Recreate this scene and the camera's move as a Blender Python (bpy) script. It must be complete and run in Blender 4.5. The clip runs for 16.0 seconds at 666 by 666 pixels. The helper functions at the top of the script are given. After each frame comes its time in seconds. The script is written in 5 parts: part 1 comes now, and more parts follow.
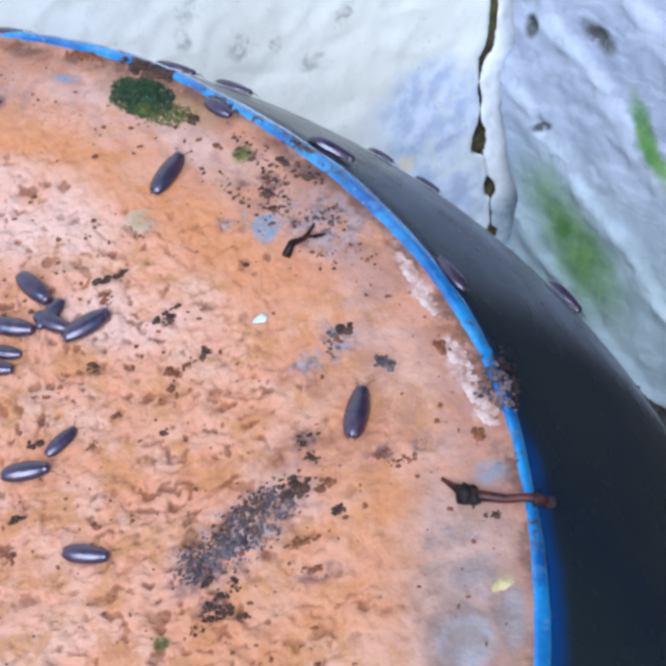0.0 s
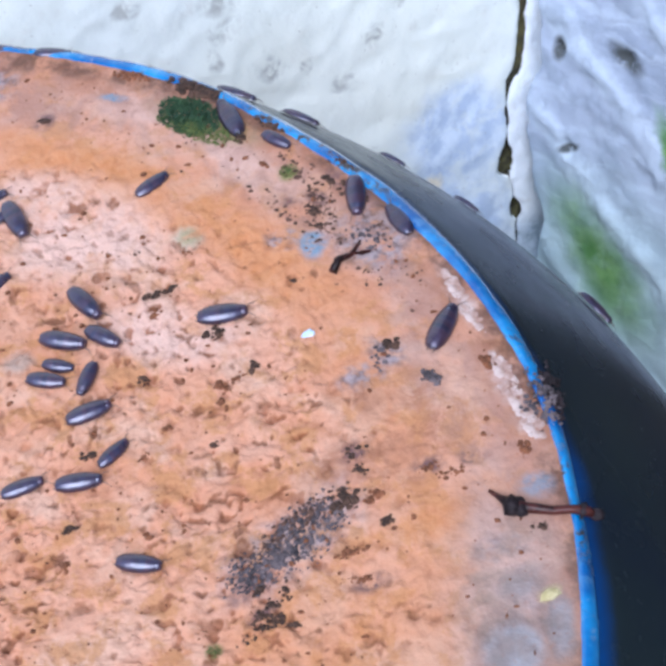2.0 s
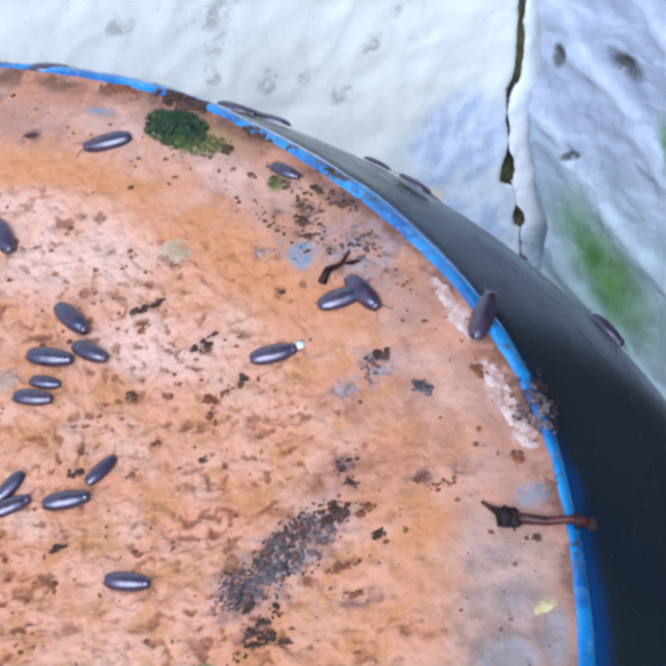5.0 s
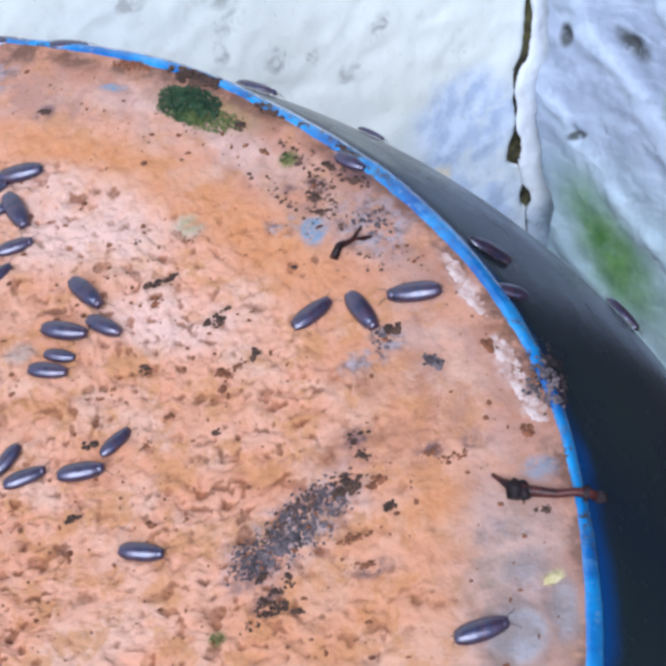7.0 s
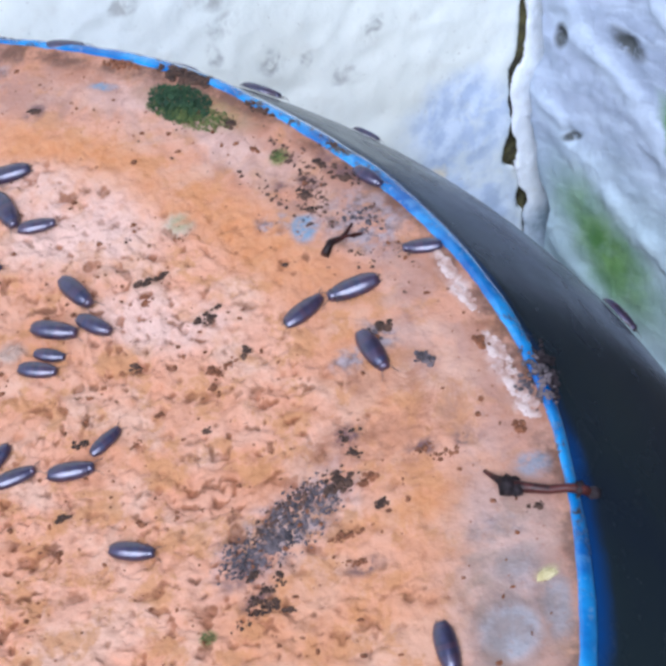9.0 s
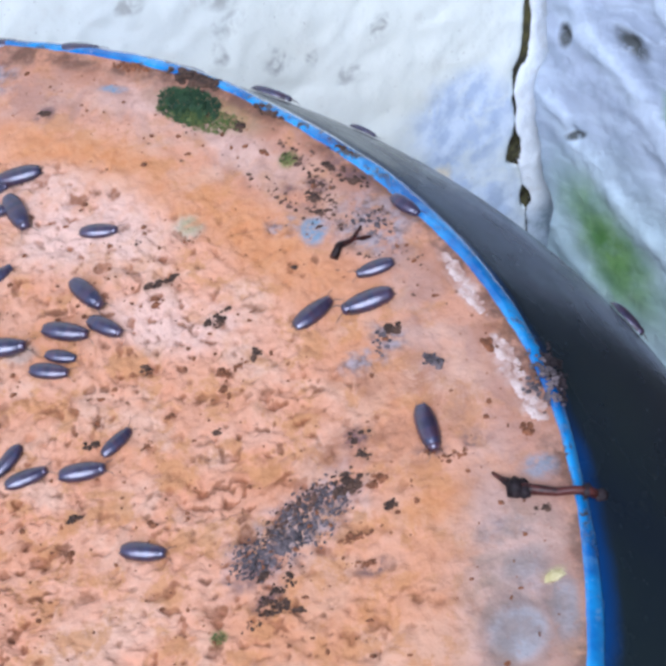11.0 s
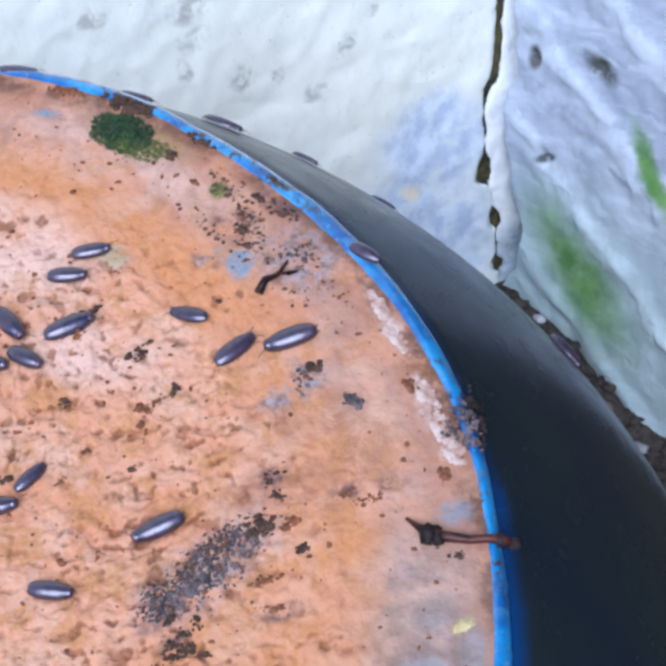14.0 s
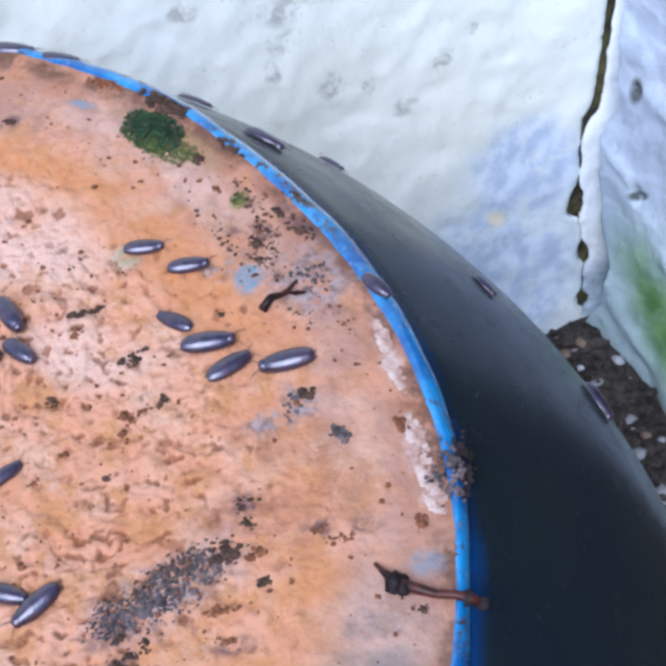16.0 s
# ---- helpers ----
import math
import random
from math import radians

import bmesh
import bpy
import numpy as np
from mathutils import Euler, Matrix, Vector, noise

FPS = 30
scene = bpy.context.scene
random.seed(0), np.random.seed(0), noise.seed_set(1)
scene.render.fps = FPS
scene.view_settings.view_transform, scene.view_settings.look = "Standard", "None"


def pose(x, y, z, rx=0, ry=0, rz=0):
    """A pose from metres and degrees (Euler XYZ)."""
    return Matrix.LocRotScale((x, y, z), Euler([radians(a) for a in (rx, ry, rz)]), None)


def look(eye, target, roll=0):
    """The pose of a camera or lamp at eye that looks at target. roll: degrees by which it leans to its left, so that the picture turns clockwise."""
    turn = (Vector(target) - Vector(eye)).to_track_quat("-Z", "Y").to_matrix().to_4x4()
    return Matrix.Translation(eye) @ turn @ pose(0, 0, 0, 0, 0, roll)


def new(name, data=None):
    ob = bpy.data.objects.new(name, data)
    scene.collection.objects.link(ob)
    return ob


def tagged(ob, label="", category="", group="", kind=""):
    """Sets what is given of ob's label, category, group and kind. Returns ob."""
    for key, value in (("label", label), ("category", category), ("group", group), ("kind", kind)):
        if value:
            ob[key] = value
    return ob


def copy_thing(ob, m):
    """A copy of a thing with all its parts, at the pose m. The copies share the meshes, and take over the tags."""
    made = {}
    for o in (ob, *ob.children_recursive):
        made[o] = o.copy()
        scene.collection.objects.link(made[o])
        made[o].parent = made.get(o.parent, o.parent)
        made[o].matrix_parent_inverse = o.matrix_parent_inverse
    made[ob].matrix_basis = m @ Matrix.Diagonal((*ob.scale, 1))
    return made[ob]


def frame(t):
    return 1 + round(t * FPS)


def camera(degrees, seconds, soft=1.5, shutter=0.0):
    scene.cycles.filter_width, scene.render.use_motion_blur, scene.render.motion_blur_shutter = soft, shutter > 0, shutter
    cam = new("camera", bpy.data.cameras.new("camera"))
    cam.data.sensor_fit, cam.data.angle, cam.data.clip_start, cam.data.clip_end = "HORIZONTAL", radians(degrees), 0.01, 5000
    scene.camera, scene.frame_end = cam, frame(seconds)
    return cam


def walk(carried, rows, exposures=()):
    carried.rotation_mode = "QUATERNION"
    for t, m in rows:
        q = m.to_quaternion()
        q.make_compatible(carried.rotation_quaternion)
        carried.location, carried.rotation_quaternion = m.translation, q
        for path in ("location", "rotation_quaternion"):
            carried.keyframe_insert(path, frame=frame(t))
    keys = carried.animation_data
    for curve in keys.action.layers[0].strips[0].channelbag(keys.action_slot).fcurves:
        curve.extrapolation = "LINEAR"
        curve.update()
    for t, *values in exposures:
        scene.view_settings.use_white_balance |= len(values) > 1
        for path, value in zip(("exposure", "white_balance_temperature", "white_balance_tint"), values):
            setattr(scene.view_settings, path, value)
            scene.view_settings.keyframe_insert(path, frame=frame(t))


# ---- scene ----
# An upturned glazed jar in the corner of two old walls, its bare clay base crawling with woodlice.
cam = camera(24.0, 16.0, soft=3.8)
PATH = [
    (0, look((0.02869, -0.28039, 0.43341), (0.14051, -0.00738, 0.22711), -6.305)),
    (0.5, look((0.02842, -0.27923, 0.43631), (0.13896, -0.00476, 0.23125), -6.479)),
    (1, look((0.02547, -0.28117, 0.43449), (0.13485, -0.00579, 0.23003), -6.830)),
    (1.5, look((0.02017, -0.28187, 0.43409), (0.12926, -0.00560, 0.23068), -6.766)),
    (2, look((0.01835, -0.28252, 0.43644), (0.12972, -0.00604, 0.23456), -6.314)),
    (2.5, look((0.01628, -0.28284, 0.43721), (0.12808, -0.00430, 0.23843), -6.045)),
    (3, look((0.01661, -0.28368, 0.43553), (0.12814, -0.00422, 0.23789), -6.348)),
    (3.5, look((0.01691, -0.28390, 0.43384), (0.12839, -0.00346, 0.23757), -6.651)),
    (4, look((0.02055, -0.28441, 0.43465), (0.13148, -0.00378, 0.23833), -6.954)),
    (4.2, look((0.02302, -0.28387, 0.43365), (0.13365, -0.00296, 0.23756), -7.412)),
    (6.3, look((0.02609, -0.28023, 0.43152), (0.13333, -0.00343, 0.22749), -7.646)),
    (6.5, look((0.02407, -0.28173, 0.43216), (0.13069, -0.00490, 0.22820), -7.639)),
    (7, look((0.02169, -0.28429, 0.43317), (0.12893, -0.00633, 0.23107), -7.535)),
    (7.5, look((0.02050, -0.28559, 0.43345), (0.12839, -0.00620, 0.23369), -7.508)),
    (8, look((0.02030, -0.28273, 0.43419), (0.12886, -0.00232, 0.23623), -7.397)),
    (8.5, look((0.02173, -0.28409, 0.43110), (0.13007, -0.00444, 0.23196), -7.660)),
    (8.7, look((0.02363, -0.28455, 0.42973), (0.13163, -0.00536, 0.22976), -7.873)),
    (10.8, look((0.02209, -0.28545, 0.43197), (0.12871, -0.00701, 0.23023), -7.956)),
    (11, look((0.02139, -0.28537, 0.43332), (0.12856, -0.00714, 0.23157), -7.806)),
    (11.5, look((0.02290, -0.28388, 0.43504), (0.13223, -0.00576, 0.23430), -7.500)),
    (12, look((0.02550, -0.28341, 0.43665), (0.13548, -0.00503, 0.23662), -7.547)),
    (12.5, look((0.02756, -0.28566, 0.43468), (0.13771, -0.00767, 0.23421), -7.656)),
    (13, look((0.02931, -0.28580, 0.43354), (0.13804, -0.00839, 0.23150), -7.702)),
    (13.5, look((0.03570, -0.28630, 0.43315), (0.14226, -0.00883, 0.23003), -7.418)),
    (14, look((0.04276, -0.28493, 0.43491), (0.14937, -0.00620, 0.23357), -6.668)),
    (14.5, look((0.05143, -0.28222, 0.43107), (0.14965, 0.00024, 0.23065), -5.923)),
    (15, look((0.06328, -0.28124, 0.42948), (0.15127, 0.00295, 0.22677), -6.081)),
    (15.5, look((0.07107, -0.28219, 0.43044), (0.15538, 0.00416, 0.22921), -4.805)),
    (16, look((0.07590, -0.28172, 0.42837), (0.15449, 0.00856, 0.23047), -3.854)),
]

walk(cam, PATH, [(0, 0.40, 5400, 14), (16, 0.40, 5400, 14)])

# ---------------------------------------------------------------- light
world = bpy.data.worlds.new("sky")
scene.world = world
world.use_nodes = True
wn = world.node_tree.nodes
sky = wn.new("ShaderNodeTexSky")
sky.sky_type = "NISHITA"
sky.sun_disc = False
SUN_UP, SUN_TURN = radians(36), radians(214)
sky.sun_elevation, sky.sun_rotation = SUN_UP, SUN_TURN
sky.air_density, sky.dust_density, sky.ozone_density = 1.0, 1.5, 1.0
wn["Background"].inputs["Strength"].default_value = 0.11
world.node_tree.links.new(sky.outputs["Color"], wn["Background"].inputs["Color"])

sun = new("sun", bpy.data.lights.new("sun", "SUN"))
sun.data.energy, sun.data.angle, sun.data.color = 2.2, radians(42), (1.0, 0.975, 0.95)
sun_from = Vector((math.sin(SUN_TURN) * math.cos(SUN_UP), math.cos(SUN_TURN) * math.cos(SUN_UP), math.sin(SUN_UP)))
sun.matrix_world = look(sun_from * 5, (0, 0, 0))

# ---------------------------------------------------------------- materials


class Mat:
    """A node material, with short calls for the nodes used here."""

    def __init__(self, name, rough=0.6, metal=0.0, spec=0.5, coat=0.0):
        self.m = bpy.data.materials.new(name)
        self.m.use_nodes = True
        self.t = self.m.node_tree
        self.b = self.t.nodes["Principled BSDF"]
        self.b.inputs["Roughness"].default_value = rough
        self.b.inputs["Metallic"].default_value = metal
        self.b.inputs["Specular IOR Level"].default_value = spec
        self.b.inputs["Coat Weight"].default_value = coat
        self.co = self.t.nodes.new("ShaderNodeTexCoord").outputs["Object"]

    def put(self, socket, value):
        if hasattr(value, "is_linked"):
            self.t.links.new(value, socket)
        else:
            socket.default_value = value

    def noise(self, scale, detail=4.0, rough=0.55, warp=0.0, co=None):
        n = self.t.nodes.new("ShaderNodeTexNoise")
        self.t.links.new(co or self.co, n.inputs["Vector"])
        n.inputs["Scale"].default_value, n.inputs["Detail"].default_value = scale, detail
        n.inputs["Roughness"].default_value, n.inputs["Distortion"].default_value = rough, warp
        return n

    def cells(self, scale, co=None, feature="F1", rand=1.0):
        n = self.t.nodes.new("ShaderNodeTexVoronoi")
        n.feature = feature
        self.t.links.new(co or self.co, n.inputs["Vector"])
        n.inputs["Scale"].default_value = scale
        n.inputs["Randomness"].default_value = rand
        return n.outputs["Distance"]

    def math(self, op, a, b=0.0, c=0.0):
        n = self.t.nodes.new("ShaderNodeMath")
        n.operation = op
        for i, v in enumerate((a, b, c)):
            self.put(n.inputs[i], v)
        return n.outputs[0]

    def vmath(self, op, a, b=(0, 0, 0), scale=1.0):
        n = self.t.nodes.new("ShaderNodeVectorMath")
        n.operation = op
        self.put(n.inputs[0], a)
        self.put(n.inputs[1], b)
        n.inputs[3].default_value = scale
        return n.outputs["Value"] if op == "LENGTH" else n.outputs["Vector"]

    def span(self, v, lo, hi, a=0.0, b=1.0):
        n = self.t.nodes.new("ShaderNodeMapRange")
        n.interpolation_type = "SMOOTHSTEP"
        for key, value in (("Value", v), ("From Min", lo), ("From Max", hi), ("To Min", a), ("To Max", b)):
            self.put(n.inputs[key], value)
        return n.outputs["Result"]

    def mix(self, f, a, b, kind="MIX"):
        n = self.t.nodes.new("ShaderNodeMix")
        n.data_type, n.blend_type = "RGBA", kind
        self.put(n.inputs["Factor"], f)
        for i, v in ((6, a), (7, b)):
            self.put(n.inputs[i], v if hasattr(v, "is_linked") else (*v, 1.0))
        return n.outputs[2]

    def warped(self, amount, scale):
        """Object coordinates pushed about by noise, in metres."""
        n = self.noise(scale, 5.0, 0.6)
        off = self.vmath("SUBTRACT", n.outputs["Color"], (0.5, 0.5, 0.5))
        return self.vmath("ADD", self.co, self.vmath("SCALE", off, scale=amount))

    def blob(self, co, x, y, a, b, turn=0.0, soft=0.5, z=0.0, c=9.0):
        """1 inside an ellipse with half-axes a and b, fading out over its edge."""
        n = self.t.nodes.new("ShaderNodeMapping")
        n.vector_type = "TEXTURE"
        self.t.links.new(co, n.inputs["Vector"])
        n.inputs["Location"].default_value = (x, y, z)
        n.inputs["Rotation"].default_value = (0, 0, radians(turn))
        n.inputs["Scale"].default_value = (a, b, c)
        return self.span(self.vmath("LENGTH", n.outputs["Vector"]), 1 - soft, 1 + soft, 1.0, 0.0)

    def ramp(self, v, *stops):
        n = self.t.nodes.new("ShaderNodeValToRGB")
        self.put(n.inputs[0], v)
        e = n.color_ramp.elements
        while len(e) < len(stops):
            e.new(0.5)
        for s, (p, c) in zip(e, stops):
            s.position, s.color = p, (*c, 1.0)
        return n.outputs["Color"]

    def bump(self, height, dist, strength=1.0, after=None):
        n = self.t.nodes.new("ShaderNodeBump")
        n.inputs["Strength"].default_value, n.inputs["Distance"].default_value = strength, dist
        self.put(n.inputs["Height"], height)
        if after:
            self.t.links.new(after, n.inputs["Normal"])
        return n.outputs["Normal"]

    def done(self, color=None, rough=None, normal=None, coat=None):
        for key, v in (("Base Color", color), ("Roughness", rough), ("Normal", normal), ("Coat Weight", coat)):
            if v is not None:
                self.put(self.b.inputs[key], (*v, 1.0) if isinstance(v, tuple) else v)
        return self.m

    def random(self):
        return self.t.nodes.new("ShaderNodeObjectInfo").outputs["Random"]


def simple(name, dark, light, scale, rough=0.7, dist=0.0003, spec=0.5):
    """Two tones in grain, with stains at a larger scale and fine relief."""
    m = Mat(name, rough, spec=spec)
    fine, wide = m.noise(scale, 6.0).outputs["Fac"], m.noise(scale * 0.17, 3.0).outputs["Fac"]
    f = m.math("ADD", m.math("MULTIPLY", fine, 0.6), m.math("MULTIPLY", wide, 0.4))
    return m.done(m.mix(m.span(f, 0.35, 0.65), dark, light), None, m.bump(fine, dist))


R = 0.17            # radius of the jar's base
TOP = 1.16 * R      # height of the middle of the base over the soil
POT = pose(0, 0, TOP, 23.135, -2.574, -27.775)

# ---------------------------------------------------------------- building helpers


def part(name, bm, material, parent=None, label="", smooth=True):
    me = bpy.data.meshes.new(name)
    bm.normal_update()
    bm.to_mesh(me)
    bm.free()
    for p in me.polygons:
        p.use_smooth = smooth
    me.materials.append(material)
    ob = new(name, me)
    ob.parent = parent
    if label:
        ob["label"] = label
    return ob


def grid(bm, nu, nv, fn, close_u=False, flip=False):
    """A sheet of nu by nv points fn(i / nu, j / nv)."""
    cols = nu if close_u else nu + 1
    vs = [[bm.verts.new(fn(i / nu, j / nv)) for j in range(nv + 1)] for i in range(cols)]
    for i in range(nu):
        for j in range(nv):
            a, b = vs[i], vs[(i + 1) % cols]
            q = [a[j], b[j], b[j + 1], a[j + 1]]
            bm.faces.new(q[::-1] if flip else q)
    return vs


def rough_at(p, scale, octaves=4):
    return noise.fractal(Vector(p) * scale, 0.9, 2.1, octaves)


def tube(bm, pts, radii, n=6):
    """A round rod along points, closed at both ends."""
    pts = [Vector(p) for p in pts]
    rings = []
    for i, p in enumerate(pts):
        d = (pts[min(i + 1, len(pts) - 1)] - pts[max(i - 1, 0)]).normalized()
        u = d.orthogonal().normalized()
        w = d.cross(u)
        rings.append([bm.verts.new(p + (u * math.cos(k * math.tau / n) + w * math.sin(k * math.tau / n)) * radii[i]) for k in range(n)])
    for a, b in zip(rings, rings[1:]):
        for k in range(n):
            bm.faces.new((a[k], a[(k + 1) % n], b[(k + 1) % n], b[k]))
    bm.faces.new(rings[0][::-1])
    bm.faces.new(rings[-1])


# ---------------------------------------------------------------- ground and walls
soil = simple("soil", (0.016, 0.012, 0.010), (0.075, 0.060, 0.050), 300, 0.9, 0.002)
bm = bmesh.new()


def along(v, table):
    """A value read off a short table of (position, value) steps, straight between them."""
    for (a, p), (b, q) in zip(table, table[1:]):
        if v <= b:
            return p + (q - p) * max(0, v - a) / (b - a)
    return table[-1][1]


def soil_z(x, y):
    """Height of the soil: a small heap washed into the corner, falling away from it."""
    d = math.hypot(x - 0.3655, y - 0.318)
    z = along(d, ((0, -0.004), (0.02, -0.006), (0.035, -0.011), (0.06, -0.023), (0.09, -0.042), (0.13, -0.058), (0.2, -0.066), (9, -0.07)))
    return z + (0.004 * rough_at((x, y, 0), 22) + 0.0015 * rough_at((x, y, 3), 90) if d < 2 else 0)


def ground_at(u, v):
    x, y = (u * 2 - 1), (v * 2 - 1)
    x, y = 0.33 + 60 * x ** 5 + 0.55 * x, 0.25 + 60 * y ** 5 + 0.55 * y
    return (x, y, soil_z(x, y))


grid(bm, 300, 300, ground_at)
tagged(part("ground", bm, soil), "dark damp crumbly soil between the jar and the walls", "ground", kind="structure")

WALL_Y = 1.8714 * R
CORNER = Vector((2.15 * R, WALL_Y, 0))
ALONG = Vector((0.3104, -0.9506, 0)).normalized()
INTO = Vector((0.9506, 0.3104, 0)).normalized()


def hump(v, at, wide):
    return math.exp(-((v - at) / wide) ** 2)


def rise(v):
    """Heights up the walls, close together near the ground."""
    return -0.12 + 0.36 * v / 0.72 if v < 0.72 else 0.24 + 2.16 * ((v - 0.72) / 0.28) ** 2


def crack_x(z):
    """Where the dark joint in the corner runs."""
    x = along(z, ((-0.06, 0.3690), (0.035, 0.3679), (0.050, 0.3661), (0.0575, 0.3618), (0.066, 0.3634), (0.079, 0.3642), (0.0985, 0.3648), (0.1055, 0.3668), (0.1125, 0.3720), (0.24, 0.3850), (2.4, 0.60)))
    return x + 0.0006 * noise.noise((0, 0, z * 160)) + 0.0008 * noise.noise((0, 4, z * 330))


def crack_w(z):
    """Half the joint's width."""
    w = along(z, ((-0.06, -0.001), (0.001, -0.001), (0.003, 0.0020), (0.009, 0.0024), (0.013, -0.001), (0.027, -0.001), (0.0295, 0.0018), (0.037, 0.0022), (0.0415, -0.0012), (0.0525, -0.0012), (0.0555, 0.0028), (0.060, 0.0036), (0.068, 0.0022), (0.0725, 0.0002), (0.078, -0.0010), (0.087, 0.0002), (0.093, -0.0008), (0.102, 0.0003), (0.106, 0.0015), (0.125, 0.0012), (2.4, 0.0016)))
    return w + 0.0005 * noise.noise((3, 0, z * 260))


def strip_s(z):
    """How far along the east wall the white mortar of the corner reaches."""
    return along(z, ((-0.12, 0.0), (-0.006, 0.003), (0.010, 0.014), (0.030, 0.0205), (0.036, 0.0215), (0.042, 0.0185), (0.050, 0.0145), (0.067, 0.0130), (0.082, 0.0110), (0.105, 0.0129), (0.119, 0.0200), (0.146, 0.0216), (2.4, 0.05))) + 0.0012 * noise.noise((7, 0, z * 130))


def limewash():
    m = Mat("limewash", 0.88, spec=0.3)
    w = m.warped(0.03, 25)
    fine, mid, wide = (m.noise(k, 6.0).outputs["Fac"] for k in (420, 70, 9))
    col = m.mix(m.span(wide, 0.35, 0.65), (0.78, 0.815, 0.745), (0.825, 0.87, 0.83))
    col = m.mix(m.span(mid, 0.56, 0.72, 0, 0.3), col, (0.62, 0.60, 0.54))
    col = m.mix(m.math("MULTIPLY", m.blob(w, 0.245, WALL_Y, 0.085, 9, 0, 0.7, 0.115, 0.045), 0.6), col, (0.82, 0.82, 0.71))
    # bared blue-grey render low in the corner, with a cream fleck in it
    bare = m.math("MAXIMUM", m.blob(w, 0.3363, WALL_Y, 0.030, 9, 0, 0.35, 0.0851, 0.026), m.blob(w, 0.3203, WALL_Y, 0.046, 9, 0, 0.3, 0.0287, 0.044))
    bare = m.math("MULTIPLY", bare, m.span(m.noise(60, 5.0, 0.65, 0.6).outputs["Fac"], 0.34, 0.5, 0.6, 1.0))
    tone = m.mix(m.span(m.noise(110, 4.0).outputs["Fac"], 0.4, 0.62), (0.42, 0.53, 0.74), (0.64, 0.74, 0.90))
    col = m.mix(m.math("MULTIPLY", bare, 0.78), col, tone)
    col = m.mix(m.blob(w, 0.3250, WALL_Y, 0.006, 9, 0, 0.5, 0.0652, 0.004), col, (0.80, 0.74, 0.60))
    # a few old knocks and rub marks
    marks = None
    for x, z, a, c in ((0.2269, 0.1711, 0.006, 0.006), (0.2194, 0.1555, 0.004, 0.007), (0.2289, 0.1856, 0.010, 0.006), (0.2455, 0.1443, 0.005, 0.005), (0.2625, 0.1407, 0.003, 0.006),
                       (0.1824, 0.1891, 0.006, 0.004), (0.2971, 0.1470, 0.005, 0.006), (0.3110, 0.1605, 0.004, 0.003), (0.2801, 0.1295, 0.006, 0.004), (0.1668, 0.1374, 0.004, 0.008)):
        b = m.blob(w, x, WALL_Y, a, 9, 0, 0.5, z, c)
        marks = b if marks is None else m.math("MAXIMUM", marks, b)
    marks = m.math("MULTIPLY", marks, m.span(m.noise(190, 3.0, 0.5, 0.8).outputs["Fac"], 0.34, 0.70))
    col = m.mix(m.math("MULTIPLY", marks, 0.7), col, (0.34, 0.34, 0.32))
    specks = m.span(m.noise(520, 2.0).outputs["Fac"], 0.68, 0.75)
    col = m.mix(m.math("MULTIPLY", specks, 0.5), col, (0.35, 0.33, 0.29))
    h = m.math("ADD", m.math("MULTIPLY", mid, 1.0), m.math("MULTIPLY", fine, 0.15))
    h = m.math("SUBTRACT", h, m.math("MULTIPLY", marks, 0.25))
    return m.done(col, None, m.bump(h, 0.003, 0.35))


plaster = limewash()
bm = bmesh.new()


def north_at(u, v):
    z = rise(v)
    end = crack_x(z) - crack_w(z)
    x = end - (0.30 * (1 - u) / 0.6 if u > 0.4 else 0.30 + 2.7 * ((0.4 - u) / 0.4) ** 2)
    curl = 0.003 * max(0, 1 - (end - x) / 0.003) ** 2
    return (x, WALL_Y + curl + 0.002 * rough_at((x, z, 0), 18) + 0.0007 * rough_at((x, z, 7), 90), z)


grid(bm, 260, 240, north_at)
wall_north = part("wall_north", bm, plaster)
thick = wall_north.modifiers.new("thick", "SOLIDIFY")
thick.thickness, thick.offset = 0.2, -1
tagged(wall_north, "old limewashed wall, cream white, pitted, bare grey patch", "wall", kind="structure")


